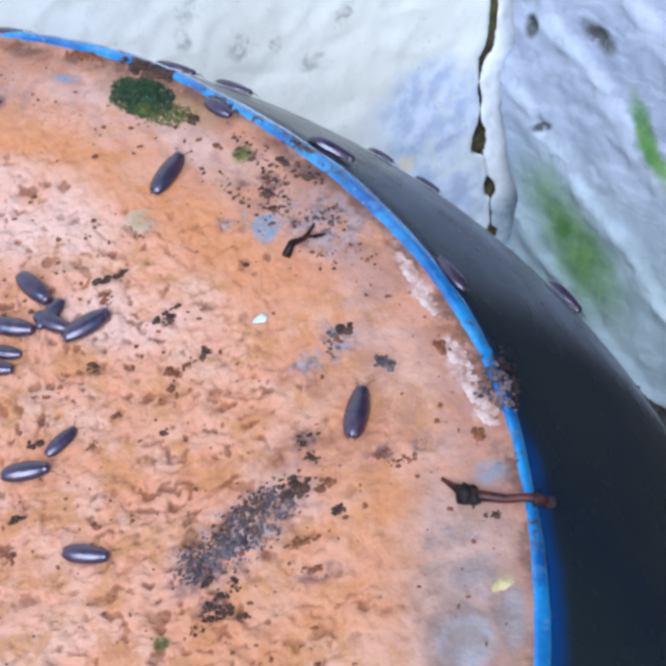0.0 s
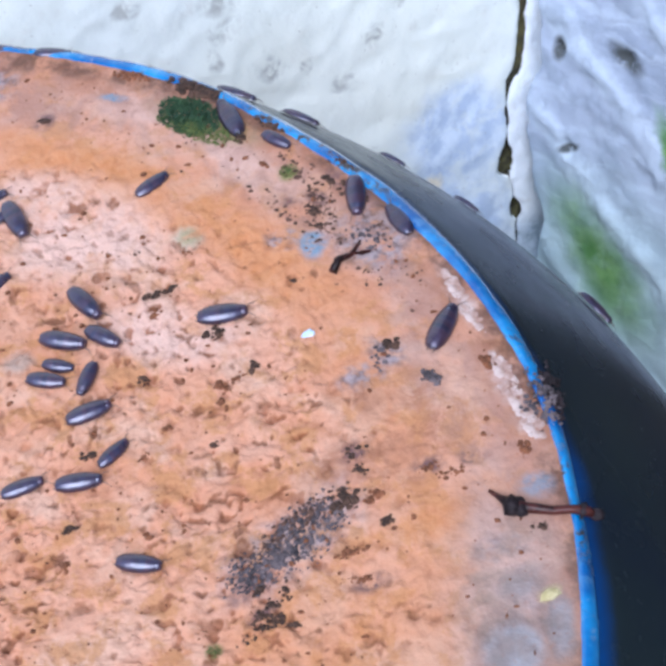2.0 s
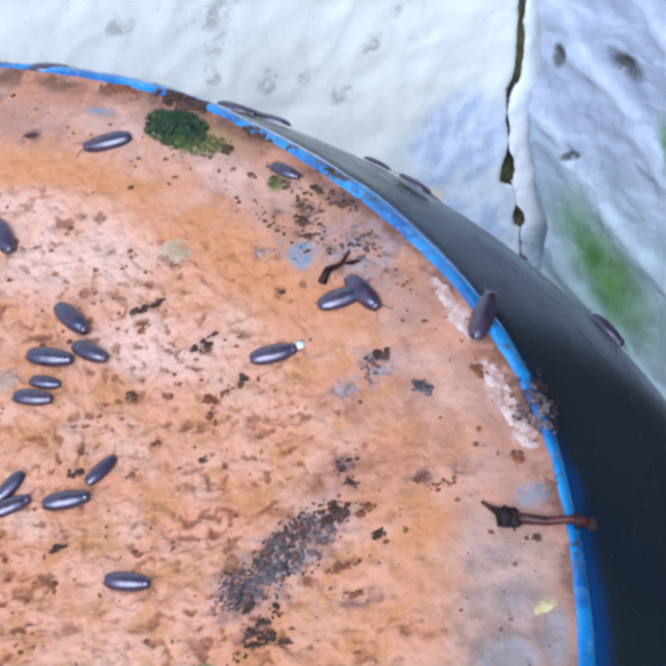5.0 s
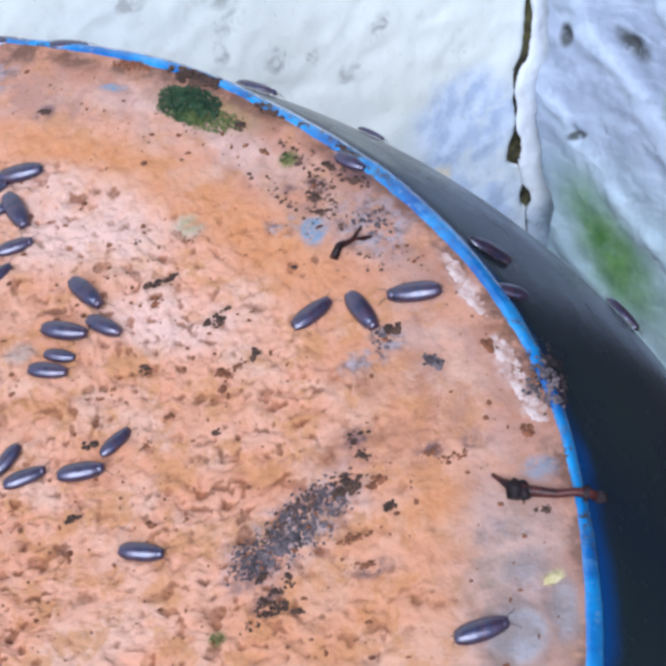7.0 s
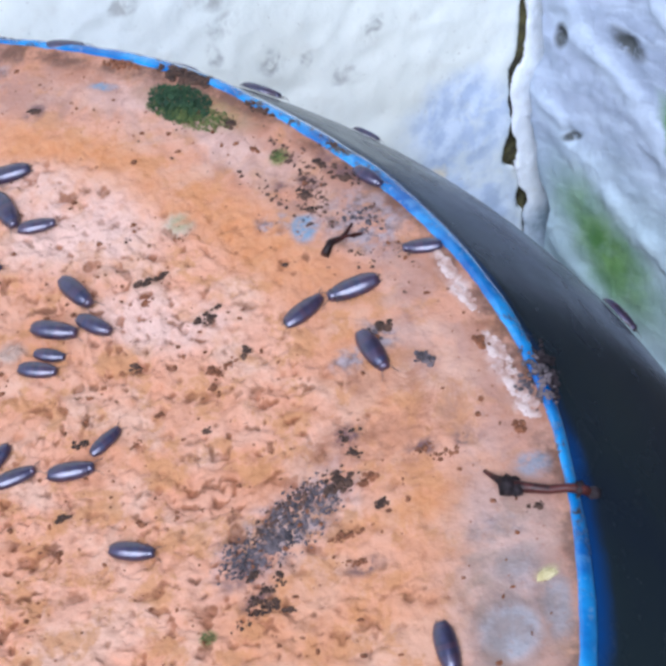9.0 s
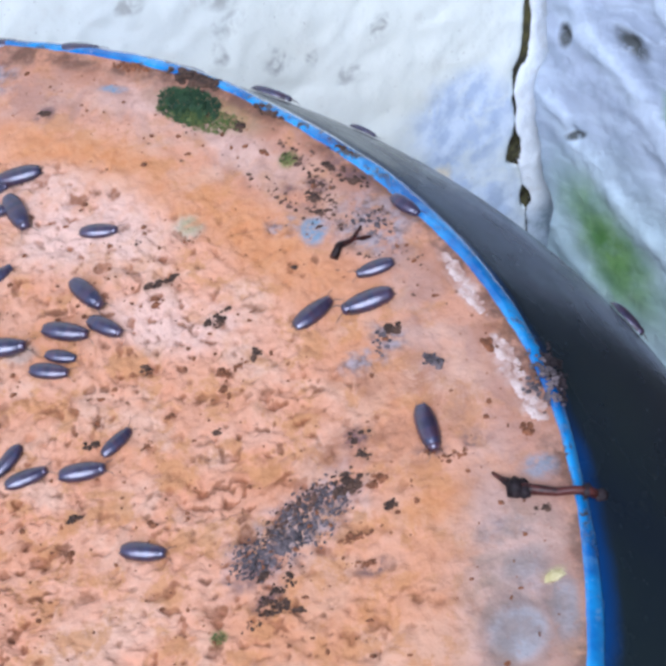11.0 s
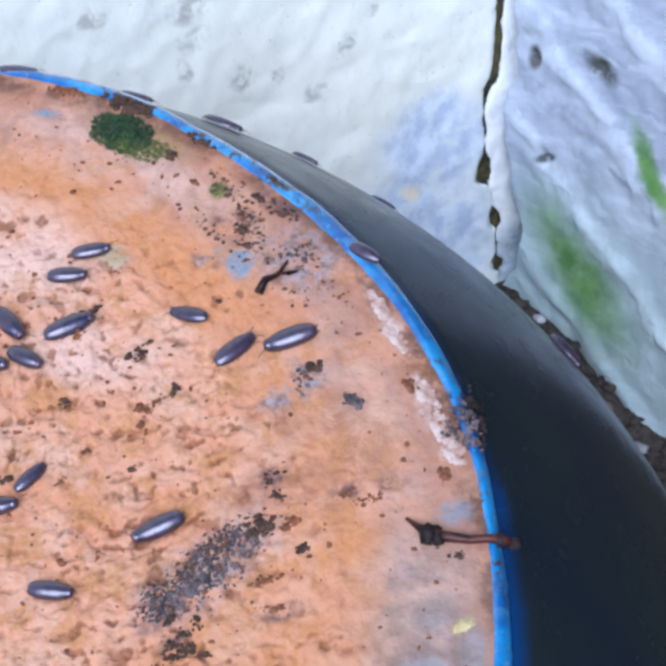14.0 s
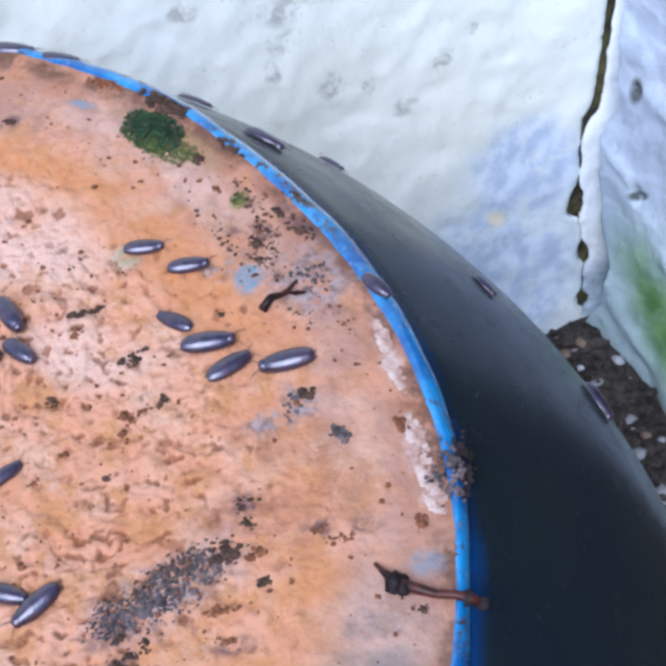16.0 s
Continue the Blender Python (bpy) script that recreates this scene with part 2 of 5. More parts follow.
def algae_wall():
    m = Mat("grey_render", 0.82, spec=0.3)
    n = m.t.nodes.new("ShaderNodeUVMap")      # u runs along the wall, v up it, in metres
    uv = n.outputs["UV"]
    off = m.vmath("SCALE", m.vmath("SUBTRACT", m.noise(45, 5.0).outputs["Color"], (0.5, 0.5, 0.5)), scale=0.022)
    w = m.vmath("ADD", uv, off)
    wide, mid, fine = (m.noise(k, 6.0).outputs["Fac"] for k in (14, 60, 380))
    streak = m.t.nodes.new("ShaderNodeMapping")
    m.t.links.new(w, streak.inputs["Vector"])
    streak.inputs["Rotation"].default_value = (0, 0, radians(39))
    streak.inputs["Scale"].default_value = (22, 120, 1)
    bands = m.noise(1.0, 4.0, co=streak.outputs["Vector"]).outputs["Fac"]
    col = m.mix(m.span(wide, 0.36, 0.62), (0.35, 0.405, 0.52), (0.46, 0.525, 0.65))
    xyz = m.t.nodes.new("ShaderNodeSeparateXYZ")
    m.t.links.new(w, xyz.inputs[0])
    q = m.math("ADD", xyz.outputs["Y"], m.math("MULTIPLY", xyz.outputs["X"], 0.97))
    for at, pale in ((0.1105, 1.0), (0.1755, 0.7), (0.2405, 0.7)):                 # the ridges are worn pale
        worn = m.math("MULTIPLY", m.span(q, at - 0.013, at - 0.002), m.span(q, at + 0.018, at + 0.004))
        col = m.mix(m.math("MULTIPLY", worn, m.span(mid, 0.3, 0.6, 0.55 * pale, pale)), col, (0.62, 0.71, 0.83))
    col = m.mix(m.span(bands, 0.48, 0.66, 0, 0.65), col, (0.56, 0.64, 0.76))
    col = m.mix(m.span(mid, 0.50, 0.66, 0, 0.45), col, (0.28, 0.335, 0.43))
    low = m.blob(w, 0.0496, -0.0147, 0.085, 0.075, 0, 0.6)
    col = m.mix(m.math("MULTIPLY", low, 0.55), col, (0.50, 0.68, 0.64))
    green = m.blob(w, 0.0560, 0.0239, 0.036, 0.0150, -53, 0.75)
    green = m.math("MAXIMUM", green, m.blob(w, 0.0983, 0.0919, 0.022, 0.006, -62, 0.5))
    green = m.math("MULTIPLY", green, m.span(mid, 0.30, 0.5, 0.8, 1.0))
    col = m.mix(green, col, m.mix(m.span(m.noise(70, 3.0).outputs["Fac"], 0.35, 0.65), (0.10, 0.235, 0.065), (0.19, 0.35, 0.12)))
    near = m.vmath("ADD", uv, m.vmath("SCALE", off, scale=0.22))
    # the holes' dark is put into the colour, over shallow dents
    hole_shade = m.math("MAXIMUM", m.blob(near, 0.0318, 0.1315, 0.0038, 0.0066, -20, 0.4), m.blob(near, 0.0700, 0.1356, 0.0092, 0.0052, -30, 0.5))
    hole_shade = m.math("MAXIMUM", hole_shade, m.blob(near, 0.0358, 0.0808, 0.0065, 0.0022, 30, 0.45))
    col = m.mix(m.math("MULTIPLY", m.math("MULTIPLY", hole_shade, m.span(m.noise(260, 4.0).outputs["Fac"], 0.3, 0.5, 0.45, 1.0)), 0.92), col, (0.06, 0.065, 0.06))
    h = m.math("ADD", mid, m.math("MULTIPLY", fine, 0.25))
    return m.done(col, None, m.bump(h, 0.004, 0.5))


def east_relief(s, z):
    q = z + 0.97 * s + 0.010 * noise.noise((s * 40, z * 40, 2)) + 0.003 * noise.noise((s * 160, z * 160, 6))
    d = sum(0.0026 * hump(q, 0.1105 + 0.065 * k, 0.008) for k in range(-2, 8)) * (0.75 + 0.6 * noise.noise((s * 55, z * 55, 8)))
    d -= 0.005 * hump(math.hypot(s - 0.0318, z - 0.1315), 0, 0.003) + 0.003 * hump(math.hypot(s - 0.0700, z - 0.1356), 0, 0.004)
    d -= 0.003 * hump(math.hypot(s - 0.0358, z - 0.0808), 0, 0.004)
    k = min(1, max(0, (strip_s(z) - s) / 0.005))
    d -= 0.03 * k * k * (3 - 2 * k)                      # falls back behind the corner mortar
    return d + 0.0009 * rough_at((s, z, 4), 34) + 0.0006 * rough_at((s, z, 9), 120)


bm = bmesh.new()
layer = []


def east_at(u, v):
    s = -0.03 + 0.19 * u
    z = rise(v)
    layer.append((s, z))
    return CORNER + ALONG * s - INTO * east_relief(s, z) + Vector((0, 0, z))


grid(bm, 240, 280, east_at)
bm.verts.index_update()
uvs = bm.loops.layers.uv.new("flat")
for face in bm.faces:
    for loop in face.loops:
        loop[uvs].uv = layer[loop.vert.index]
wall_east = part("wall_east", bm, algae_wall())
thick = wall_east.modifiers.new("thick", "SOLIDIFY")
thick.thickness, thick.offset = 0.2, -1
tagged(wall_east, "rough blue-grey rendered wall with green algae", "wall", kind="structure")

# the ragged white mortar that closes the corner, beside the open joint
def corner_mortar():
    m = Mat("mortar", 0.9, spec=0.3)
    wide, mid, fine = (m.noise(k, 5.0).outputs["Fac"] for k in (30, 130, 480))
    col = m.mix(m.span(wide, 0.36, 0.64), (0.78, 0.82, 0.84), (0.86, 0.91, 0.95))
    col = m.mix(m.span(mid, 0.54, 0.70, 0, 0.4), col, (0.62, 0.62, 0.58))
    xyz = m.t.nodes.new("ShaderNodeSeparateXYZ")
    m.t.links.new(m.warped(0.012, 60), xyz.inputs[0])
    damp = m.span(xyz.outputs["Z"], 0.036, 0.018)           # bare blue-grey render at the foot
    col = m.mix(m.math("MULTIPLY", damp, 0.85), col, m.mix(m.span(mid, 0.4, 0.6), (0.20, 0.27, 0.33), (0.42, 0.50, 0.58)))
    return m.done(col, None, m.bump(m.math("ADD", mid, m.math("MULTIPLY", fine, 0.4)), 0.0016, 0.8))


mortar = corner_mortar()
bm = bmesh.new()


def fillet_at(u, v):
    z = rise(v)
    x = crack_x(z) + crack_w(z) + 0.036 * u
    lip = max(0, 1 - u * 12) ** 2
    return (x, WALL_Y - 0.0015 + 0.001 * lip + 0.0008 * rough_at((x, 2, z), 45) + 0.0004 * rough_at((x, 5, z), 190, 5), z)


grid(bm, 40, 260, fillet_at)
fillet = part("trim", bm, mortar)
thick = fillet.modifiers.new("thick", "SOLIDIFY")
thick.thickness, thick.offset = 0.03, -1
tagged(fillet, "ragged white mortar strip down the corner, cracked open", "mortar", kind="structure")

# dirt and old moss in the open joint, the near-black colour standing for shade
joint_mat = simple("joint_dirt_shade", (0.012, 0.010, 0.007), (0.085, 0.078, 0.028), 220, 0.95, 0.001)
bm = bmesh.new()
grid(bm, 8, 300, lambda u, v: (crack_x(rise(v)) + (u - 0.5) * 0.016, WALL_Y + 0.0055 + 0.0015 * rough_at((u, 0, rise(v)), 300), rise(v)))
tagged(part("trim_joint", bm, joint_mat), "dark strip behind the cracked corner joint, dirt and painted gap shade", "dirt", kind="structure")

# ---------------------------------------------------------------- the jar


def bare_clay():
    m = Mat("bare_clay", 0.86, spec=0.35)
    w = m.warped(0.012, 55)
    tight = m.warped(0.0035, 160)
    far = m.vmath("LENGTH", m.vmath("MULTIPLY", m.warped(0.014, 30), (1 / R, 1 / R, 0)))
    edge = m.vmath("LENGTH", m.vmath("MULTIPLY", m.warped(0.005, 120), (1 / R, 1 / R, 0)))
    wide, mid, fine, grit = (m.noise(k, 6.0, 0.6).outputs["Fac"] for k in (22, 95, 330, 900))

    def at(x, y, a, b, turn=0.0, soft=0.5):
        return m.blob(w, x * R, y * R, a * R, b * R, turn, soft)

    def mark(x, y, a, b, turn=0.0, soft=0.5):
        return m.blob(tight, x * R, y * R, a * R, b * R, turn, soft)

    def any_of(*masks):
        out = masks[0]
        for k in masks[1:]:
            out = m.math("MAXIMUM", out, k)
        return out

    col = m.mix(m.span(wide, 0.32, 0.66), (0.60, 0.280, 0.150), (0.69, 0.365, 0.235))
    col = m.mix(m.span(mid, 0.36, 0.64, 0, 0.6), col, (0.70, 0.42, 0.30))
    col = m.mix(m.span(m.noise(150, 5.0, 0.65, 0.5).outputs["Fac"], 0.50, 0.66, 0, 0.5), col, (0.44, 0.185, 0.085))
    col = m.mix(m.span(m.noise(48, 5.0, 0.6, 0.4).outputs["Fac"], 0.50, 0.62, 0, 0.4), col, (0.66, 0.49, 0.38))
    col = m.mix(m.span(m.noise(105, 5.0, 0.7, 0.3).outputs["Fac"], 0.49, 0.60, 0, 0.65), col, (0.50, 0.245, 0.090))
    # rusty ring where the foot stood damp
    ring = m.math("MULTIPLY", m.span(far, 0.735, 0.785), m.span(far, 0.885, 0.825))
    ring = m.math("MULTIPLY", ring, m.span(m.noise(28, 4.0).outputs["Fac"], 0.30, 0.52, 0.35, 1.0))
    ring = m.math("MULTIPLY", ring, m.math("MAXIMUM", 0.35, at(0.42, 0.72, 0.42, 0.20, -35, 0.4)))
    ring = any_of(ring, m.math("MULTIPLY", at(0.700, -0.040, 0.16, 0.09, 10, 0.6), 0.45), m.math("MULTIPLY", at(0.852, 0.116, 0.10, 0.035, 15, 0.6), 0.9))
    col = m.mix(m.math("MULTIPLY", ring, 0.85), col, m.mix(m.span(fine, 0.35, 0.65), (0.55, 0.228, 0.082), (0.60, 0.282, 0.125)))
    # pale limy bloom
    pale = any_of(at(0.321, 0.613, 0.13, 0.085, -25), at(0.464, 0.429, 0.11, 0.05, -20), at(0.239, 0.684, 0.10, 0.06), at(0.555, 0.733, 0.10, 0.03, -38), at(0.926, 0.011, 0.05, 0.10, 0), at(0.401, 0.854, 0.12, 0.03, -20))
    pale = m.math("MULTIPLY", pale, m.span(m.noise(75, 5.0, 0.65).outputs["Fac"], 0.36, 0.54, 0.25, 1.0))
    col = m.mix(m.math("MULTIPLY", pale, 0.8), col, (0.74, 0.53, 0.45))
    chalk = any_of(mark(0.872, 0.445, 0.050, 0.014, -66, 0.5), mark(0.932, 0.290, 0.060, 0.017, -66, 0.5), mark(0.955, 0.235, 0.026, 0.020, -60, 0.5), m.math("MULTIPLY", mark(0.920, -0.06, 0.018, 0.055, 0, 0.7), 0.5))
    col = m.mix(m.math("MULTIPLY", chalk, m.span(m.noise(200, 4.0, 0.65).outputs["Fac"], 0.36, 0.52, 0.25, 0.95)), col, (0.80, 0.72, 0.69))
    col = m.mix(m.math("MULTIPLY", mark(0.480, 0.589, 0.024, 0.020), m.span(fine, 0.36, 0.56, 0.2, 0.75)), col, (0.44, 0.43, 0.34))
    col = m.mix(m.math("MULTIPLY", mark(0.243, 0.401, 0.022, 0.018), 0.55), col, (0.36, 0.36, 0.33))
    # browner, dirty patches and the dark outer margin
    outer = m.math("MULTIPLY", m.span(far, 0.84, 0.90), m.span(m.noise(85, 5.0, 0.65, 0.5).outputs["Fac"], 0.40, 0.60, 0.20, 0.75))
    col = m.mix(outer, col, m.mix(m.span(mid, 0.4, 0.6), (0.36, 0.215, 0.175), (0.49, 0.325, 0.27)))
    patchy = m.span(m.noise(130, 5.0, 0.7, 0.6).outputs["Fac"], 0.40, 0.60, 0.1, 1.0)
    brown = m.math("MULTIPLY", patchy, any_of(at(0.790, 0.231, 0.085, 0.060, 20), at(0.769, 0.303, 0.06, 0.035), at(0.857, 0.548, 0.07, 0.03, -45), at(0.70, 0.20, 0.05, 0.03, 30)))
    brown = any_of(brown, m.math("MULTIPLY", m.span(edge, 0.90, 0.985), m.span(mid, 0.36, 0.62, 0.25, 1.0)))
    col = m.mix(m.math("MULTIPLY", brown, m.span(mid, 0.32, 0.62, 0.25, 0.85)), col, (0.34, 0.150, 0.085))
    lined = m.math("MULTIPLY", m.span(edge, 0.962, 0.988), m.span(m.noise(70, 5.0, 0.7).outputs["Fac"], 0.42, 0.58))
    col = m.mix(m.math("MULTIPLY", lined, 0.85), col, (0.13, 0.070, 0.048))
    grey = any_of(m.math("MULTIPLY", at(0.928, -0.030, 0.036, 0.040, 0, 0.6), 0.75), at(0.905, 0.060, 0.030, 0.016, 0, 0.6), m.math("MULTIPLY", at(0.885, -0.09, 0.03, 0.05, 0, 0.6), 0.5), at(0.750, 0.556, 0.060, 0.042, -40, 0.6), m.math("MULTIPLY", at(0.640, 0.092, 0.105, 0.042, 40, 0.6), 0.85),
                  at(0.760, 0.360, 0.022, 0.028, 70, 0.5), at(0.164, 0.930, 0.040, 0.026, 0, 0.5), at(0.626, 0.575, 0.020, 0.015), at(0.732, 0.324, 0.030, 0.016))
    col = m.mix(m.math("MULTIPLY", grey, m.span(m.noise(240, 4.0).outputs["Fac"], 0.38, 0.58, 0.1, 0.85)), col, m.mix(m.span(fine, 0.4, 0.6), (0.12, 0.11, 0.13), (0.36, 0.33, 0.36)))
    mauve = any_of(mark(0.676, 0.640, 0.020, 0.012, -30, 0.6), mark(0.716, 0.664, 0.030, 0.014, -42, 0.6), mark(0.640, 0.632, 0.016, 0.010, -20, 0.6), mark(0.742, 0.640, 0.022, 0.010, -45, 0.6), mark(0.245, 0.842, 0.018, 0.014, 0, 0.6),
                   mark(0.585, 0.030, 0.034, 0.012, 40, 0.7), mark(0.600, -0.004, 0.024, 0.009, 35, 0.7), mark(0.735, 0.028, 0.028, 0.010, 12, 0.7), mark(0.815, 0.184, 0.024, 0.012, 20, 0.7), mark(0.873, 0.192, 0.016, 0.010, 0, 0.7), mark(0.720, 0.215, 0.020, 0.012, 30, 0.7))
    col = m.mix(m.math("MULTIPLY", mauve, m.span(m.noise(260, 4.0, 0.6).outputs["Fac"], 0.38, 0.56, 0.1, 0.9)), col, (0.14, 0.085, 0.09))
    blue = any_of(mark(0.668, 0.556, 0.021, 0.023, 0, 0.4), m.math("MULTIPLY", mark(0.953, 0.143, 0.022, 0.017), 0.7), m.math("MULTIPLY", mark(0.354, 0.878, 0.022, 0.007, -15), 0.9))
    col = m.mix(m.math("MULTIPLY", blue, m.span(fine, 0.36, 0.56, 0.35, 0.9)), col, (0.16, 0.31, 0.44))
    green = any_of(mark(0.633, 0.693, 0.014, 0.014, 0, 0.5), mark(0.537, -0.052, 0.011, 0.010), m.math("MULTIPLY", mark(0.484, 0.592, 0.016, 0.012), 0.5), m.math("MULTIPLY", mark(0.504, 0.808, 0.09, 0.025, -30), 0.5))
    col = m.mix(m.math("MULTIPLY", green, m.span(fine, 0.36, 0.56, 0.3, 0.85)), col, (0.20, 0.24, 0.06))
    col = m.mix(m.math("MULTIPLY", mark(0.957, -0.008, 0.015, 0.010, 20, 0.4), 0.85), col, (0.80, 0.70, 0.34))
    dull = m.math("MULTIPLY", at(0.905, -0.03, 0.072, 0.160, 0, 0.6), m.span(m.noise(90, 5.0, 0.65, 0.4).outputs["Fac"], 0.36, 0.62, 0.35, 0.85))
    col = m.mix(dull, col, m.mix(m.span(mid, 0.4, 0.6), (0.29, 0.225, 0.185), (0.47, 0.335, 0.285)))
    # round slate-grey scars with a dark lip
    lip = m.math("SUBTRACT", any_of(mark(0.908, -0.076, 0.045, 0.045, 0, 0.3), m.math("MULTIPLY", mark(0.962, -0.052, 0.024, 0.045, 0, 0.5), 0.8)), mark(0.908, -0.078, 0.036, 0.037, 0, 0.3))
    col = m.mix(m.math("MULTIPLY", m.math("MAXIMUM", lip, 0.0), m.span(fine, 0.36, 0.60, 0.35, 0.9)), col, (0.17, 0.130, 0.115))
    slate = any_of(mark(0.908, -0.076, 0.034, 0.034, 0, 0.3), m.math("MULTIPLY", mark(0.968, -0.050, 0.016, 0.036, 0, 0.5), 0.7), m.math("MULTIPLY", mark(0.925, 0.012, 0.030, 0.020, 30, 0.6), 0.6))
    col = m.mix(m.math("MULTIPLY", slate, m.span(mid, 0.3, 0.6, 0.55, 0.95)), col, m.mix(m.span(mid, 0.4, 0.6), (0.24, 0.235, 0.245), (0.36, 0.365, 0.39)))
    # crumbled middle: fine brown pits, and the mesh's hollows darkened in the colour
    inner = m.math("MULTIPLY", m.span(far, 0.84, 0.70), m.span(m.noise(34, 3.0).outputs["Fac"], 0.38, 0.62, 0.12, 1.0))
    inner = m.math("MULTIPLY", inner, m.span(pale, 0.0, 0.9, 1.0, 0.45))
    inner = any_of(inner, m.math("MULTIPLY", m.span(far, 0.87, 0.90), 0.4))
    in_pit = m.t.nodes.new("ShaderNodeAttribute")
    in_pit.attribute_name = "pit_dark"
    in_pit = in_pit.outputs["Fac"]
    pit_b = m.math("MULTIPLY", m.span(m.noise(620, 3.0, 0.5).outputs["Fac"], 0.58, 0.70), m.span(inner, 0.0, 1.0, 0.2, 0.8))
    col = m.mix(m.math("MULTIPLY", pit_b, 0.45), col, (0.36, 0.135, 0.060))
    col = m.mix(m.math("MULTIPLY", m.span(in_pit, 0.15, 0.85), m.span(fine, 0.3, 0.6, 0.35, 0.85)), col, m.mix(m.span(mid, 0.4, 0.6), (0.30, 0.110, 0.046), (0.18, 0.072, 0.034)))
    soft = [m.noise(k, 3.0, 0.5).outputs["Fac"] for k in (190, 480, 1100)]
    h = m.math("ADD", soft[0], m.math("ADD", m.math("MULTIPLY", soft[1], 0.5), m.math("MULTIPLY", soft[2], 0.18)))
    col = m.mix(1.0, col, (0.86, 0.825, 0.815), "MULTIPLY")
    return m.done(col, m.span(mid, 0.3, 0.7, 0.78, 0.95), m.bump(h, 0.0008, 1.0))


def blue_glaze():
    m = Mat("blue_glaze", 0.18, coat=0.9)
    wide, fine = m.noise(60, 4.0).outputs["Fac"], m.noise(420, 4.0, 0.6).outputs["Fac"]
    col = m.mix(m.span(wide, 0.35, 0.65), (0.004, 0.085, 0.32), (0.025, 0.260, 0.60))
    flaws = m.math("MULTIPLY", m.span(m.noise(260, 5.0, 0.65, 0.3).outputs["Fac"], 0.53, 0.60), m.span(m.noise(30, 2.0).outputs["Fac"], 0.46, 0.60, 0.06, 1.0))
    col = m.mix(flaws, col, (0.035, 0.030, 0.032))
    col = m.mix(m.span(m.noise(110, 4.0, 0.65).outputs["Fac"], 0.54, 0.70, 0, 0.3), col, (0.18, 0.44, 0.66))
    col = m.mix(m.span(fine, 0.62, 0.70, 0, 0.3), col, (0.30, 0.38, 0.42))
    return m.done(col, m.span(flaws, 0, 1, 0.16, 0.7), m.bump(m.math("SUBTRACT", wide, flaws), 0.0008, 0.6))


def dark_glaze():
    m = Mat("dark_glaze", 0.25, spec=0.11)
    wide, mid, fine = m.noise(16, 4.0).outputs["Fac"], m.noise(70, 4.0).outputs["Fac"], m.noise(700, 3.0).outputs["Fac"]
    col = m.mix(m.span(wide, 0.36, 0.64), (0.0115, 0.0185, 0.0310), (0.0150, 0.0240, 0.0290))
    top = m.t.nodes.new("ShaderNodeSeparateXYZ")
    m.t.links.new(m.warped(0.006, 40), top.inputs[0])
    run = m.span(top.outputs["Z"], -0.0074, -0.0024)      # the blue of the edge runs out into the dark
    col = m.mix(m.math("MULTIPLY", run, 0.8), col, (0.006, 0.060, 0.24))
    dust = m.math("MULTIPLY", m.span(fine, 0.62, 0.72), m.span(mid, 0.45, 0.65))
    col = m.mix(m.math("MULTIPLY", dust, 0.12), col, (0.20, 0.20, 0.18))
    return m.done(col, m.span(mid, 0.3, 0.7, 0.21, 0.29), m.bump(mid, 0.0010, 0.10))


jar = new("jar")
jar.matrix_world = POT
tagged(jar, "upturned blue-black glazed jar with bare clay base, sunk in soil", "jar")


def side_r(h):
    """Radius of the outside at a depth h under the base, both in base radii."""
    return 1.0045 + 0.8 * h - 0.4 * h * h


def wobble(a):
    return 1 + 0.007 * math.cos(7 * (a - radians(17.5))) + 0.026 * hump(a, radians(85), radians(9))


bm = bmesh.new()


def step(v, lo, hi):
    k = min(1.0, max(0.0, (v - lo) / (hi - lo)))
    return k * k * (3 - 2 * k)


pit_dark = []


def relief(x, y):
    """Height of the clay face at x, y in metres and how far its colour darkens as a pit: flaking layers, pits, lumps.
    """
    v = min(1.0, math.hypot(x, y) / R)
    crumbly = 1 - step(v + 0.10 * noise.noise((x * 24, y * 24, 4)), 0.70, 0.86)
    crumbly = crumbly * (0.45 + 0.55 * step(noise.noise((x * 38, y * 38, 9)), -0.25, 0.2)) + 0.18
    p = Vector((x, y, 0))
    flake = step(rough_at(p + Vector((0, 0, 1.3)), 75, 5), -0.05, 0.03)
    pit = noise.noise(p * 330) + 0.55 * noise.noise(p * 700 + Vector((0, 0, 5)))
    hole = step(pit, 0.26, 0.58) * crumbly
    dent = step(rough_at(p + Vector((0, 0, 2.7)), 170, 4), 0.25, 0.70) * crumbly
    z = 0.0007 * rough_at((x, y, 0), 62) + 0.00055 * rough_at((x, y, 5), 260, 3) * (0.4 + crumbly)
    z += 0.0008 * crumbly * (flake - 1) - 0.0008 * hole - 0.0008 * dent
    for cx, cy, size in ((0.238, 0.309, 0.026), (0.716, -0.051, 0.040)):      # old ring-shaped scars
        z -= 0.0006 * hump(math.hypot(x / R - cx, y / R - cy), size, 0.006)
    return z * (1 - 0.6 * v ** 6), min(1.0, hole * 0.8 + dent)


def base_at(u, v):
    """The clay face, its mesh finest in the quarter towards the corner."""
    a = radians(-24 + 124 * u / 0.88 if u < 0.88 else 100 + 236 * (u - 0.88) / 0.12)
    r = v * 1.001 * R
    r *= 1 + (wobble(a) - 1) * v * v
    x, y = r * math.cos(a), r * math.sin(a)
    z, in_pit = relief(x, y) if u < 0.885 else (0.0004 * rough_at((x, y, 0), 70) * (1 - 0.6 * v ** 6), 0.0)
    pit_dark.append(in_pit)
    return (x, y, z)


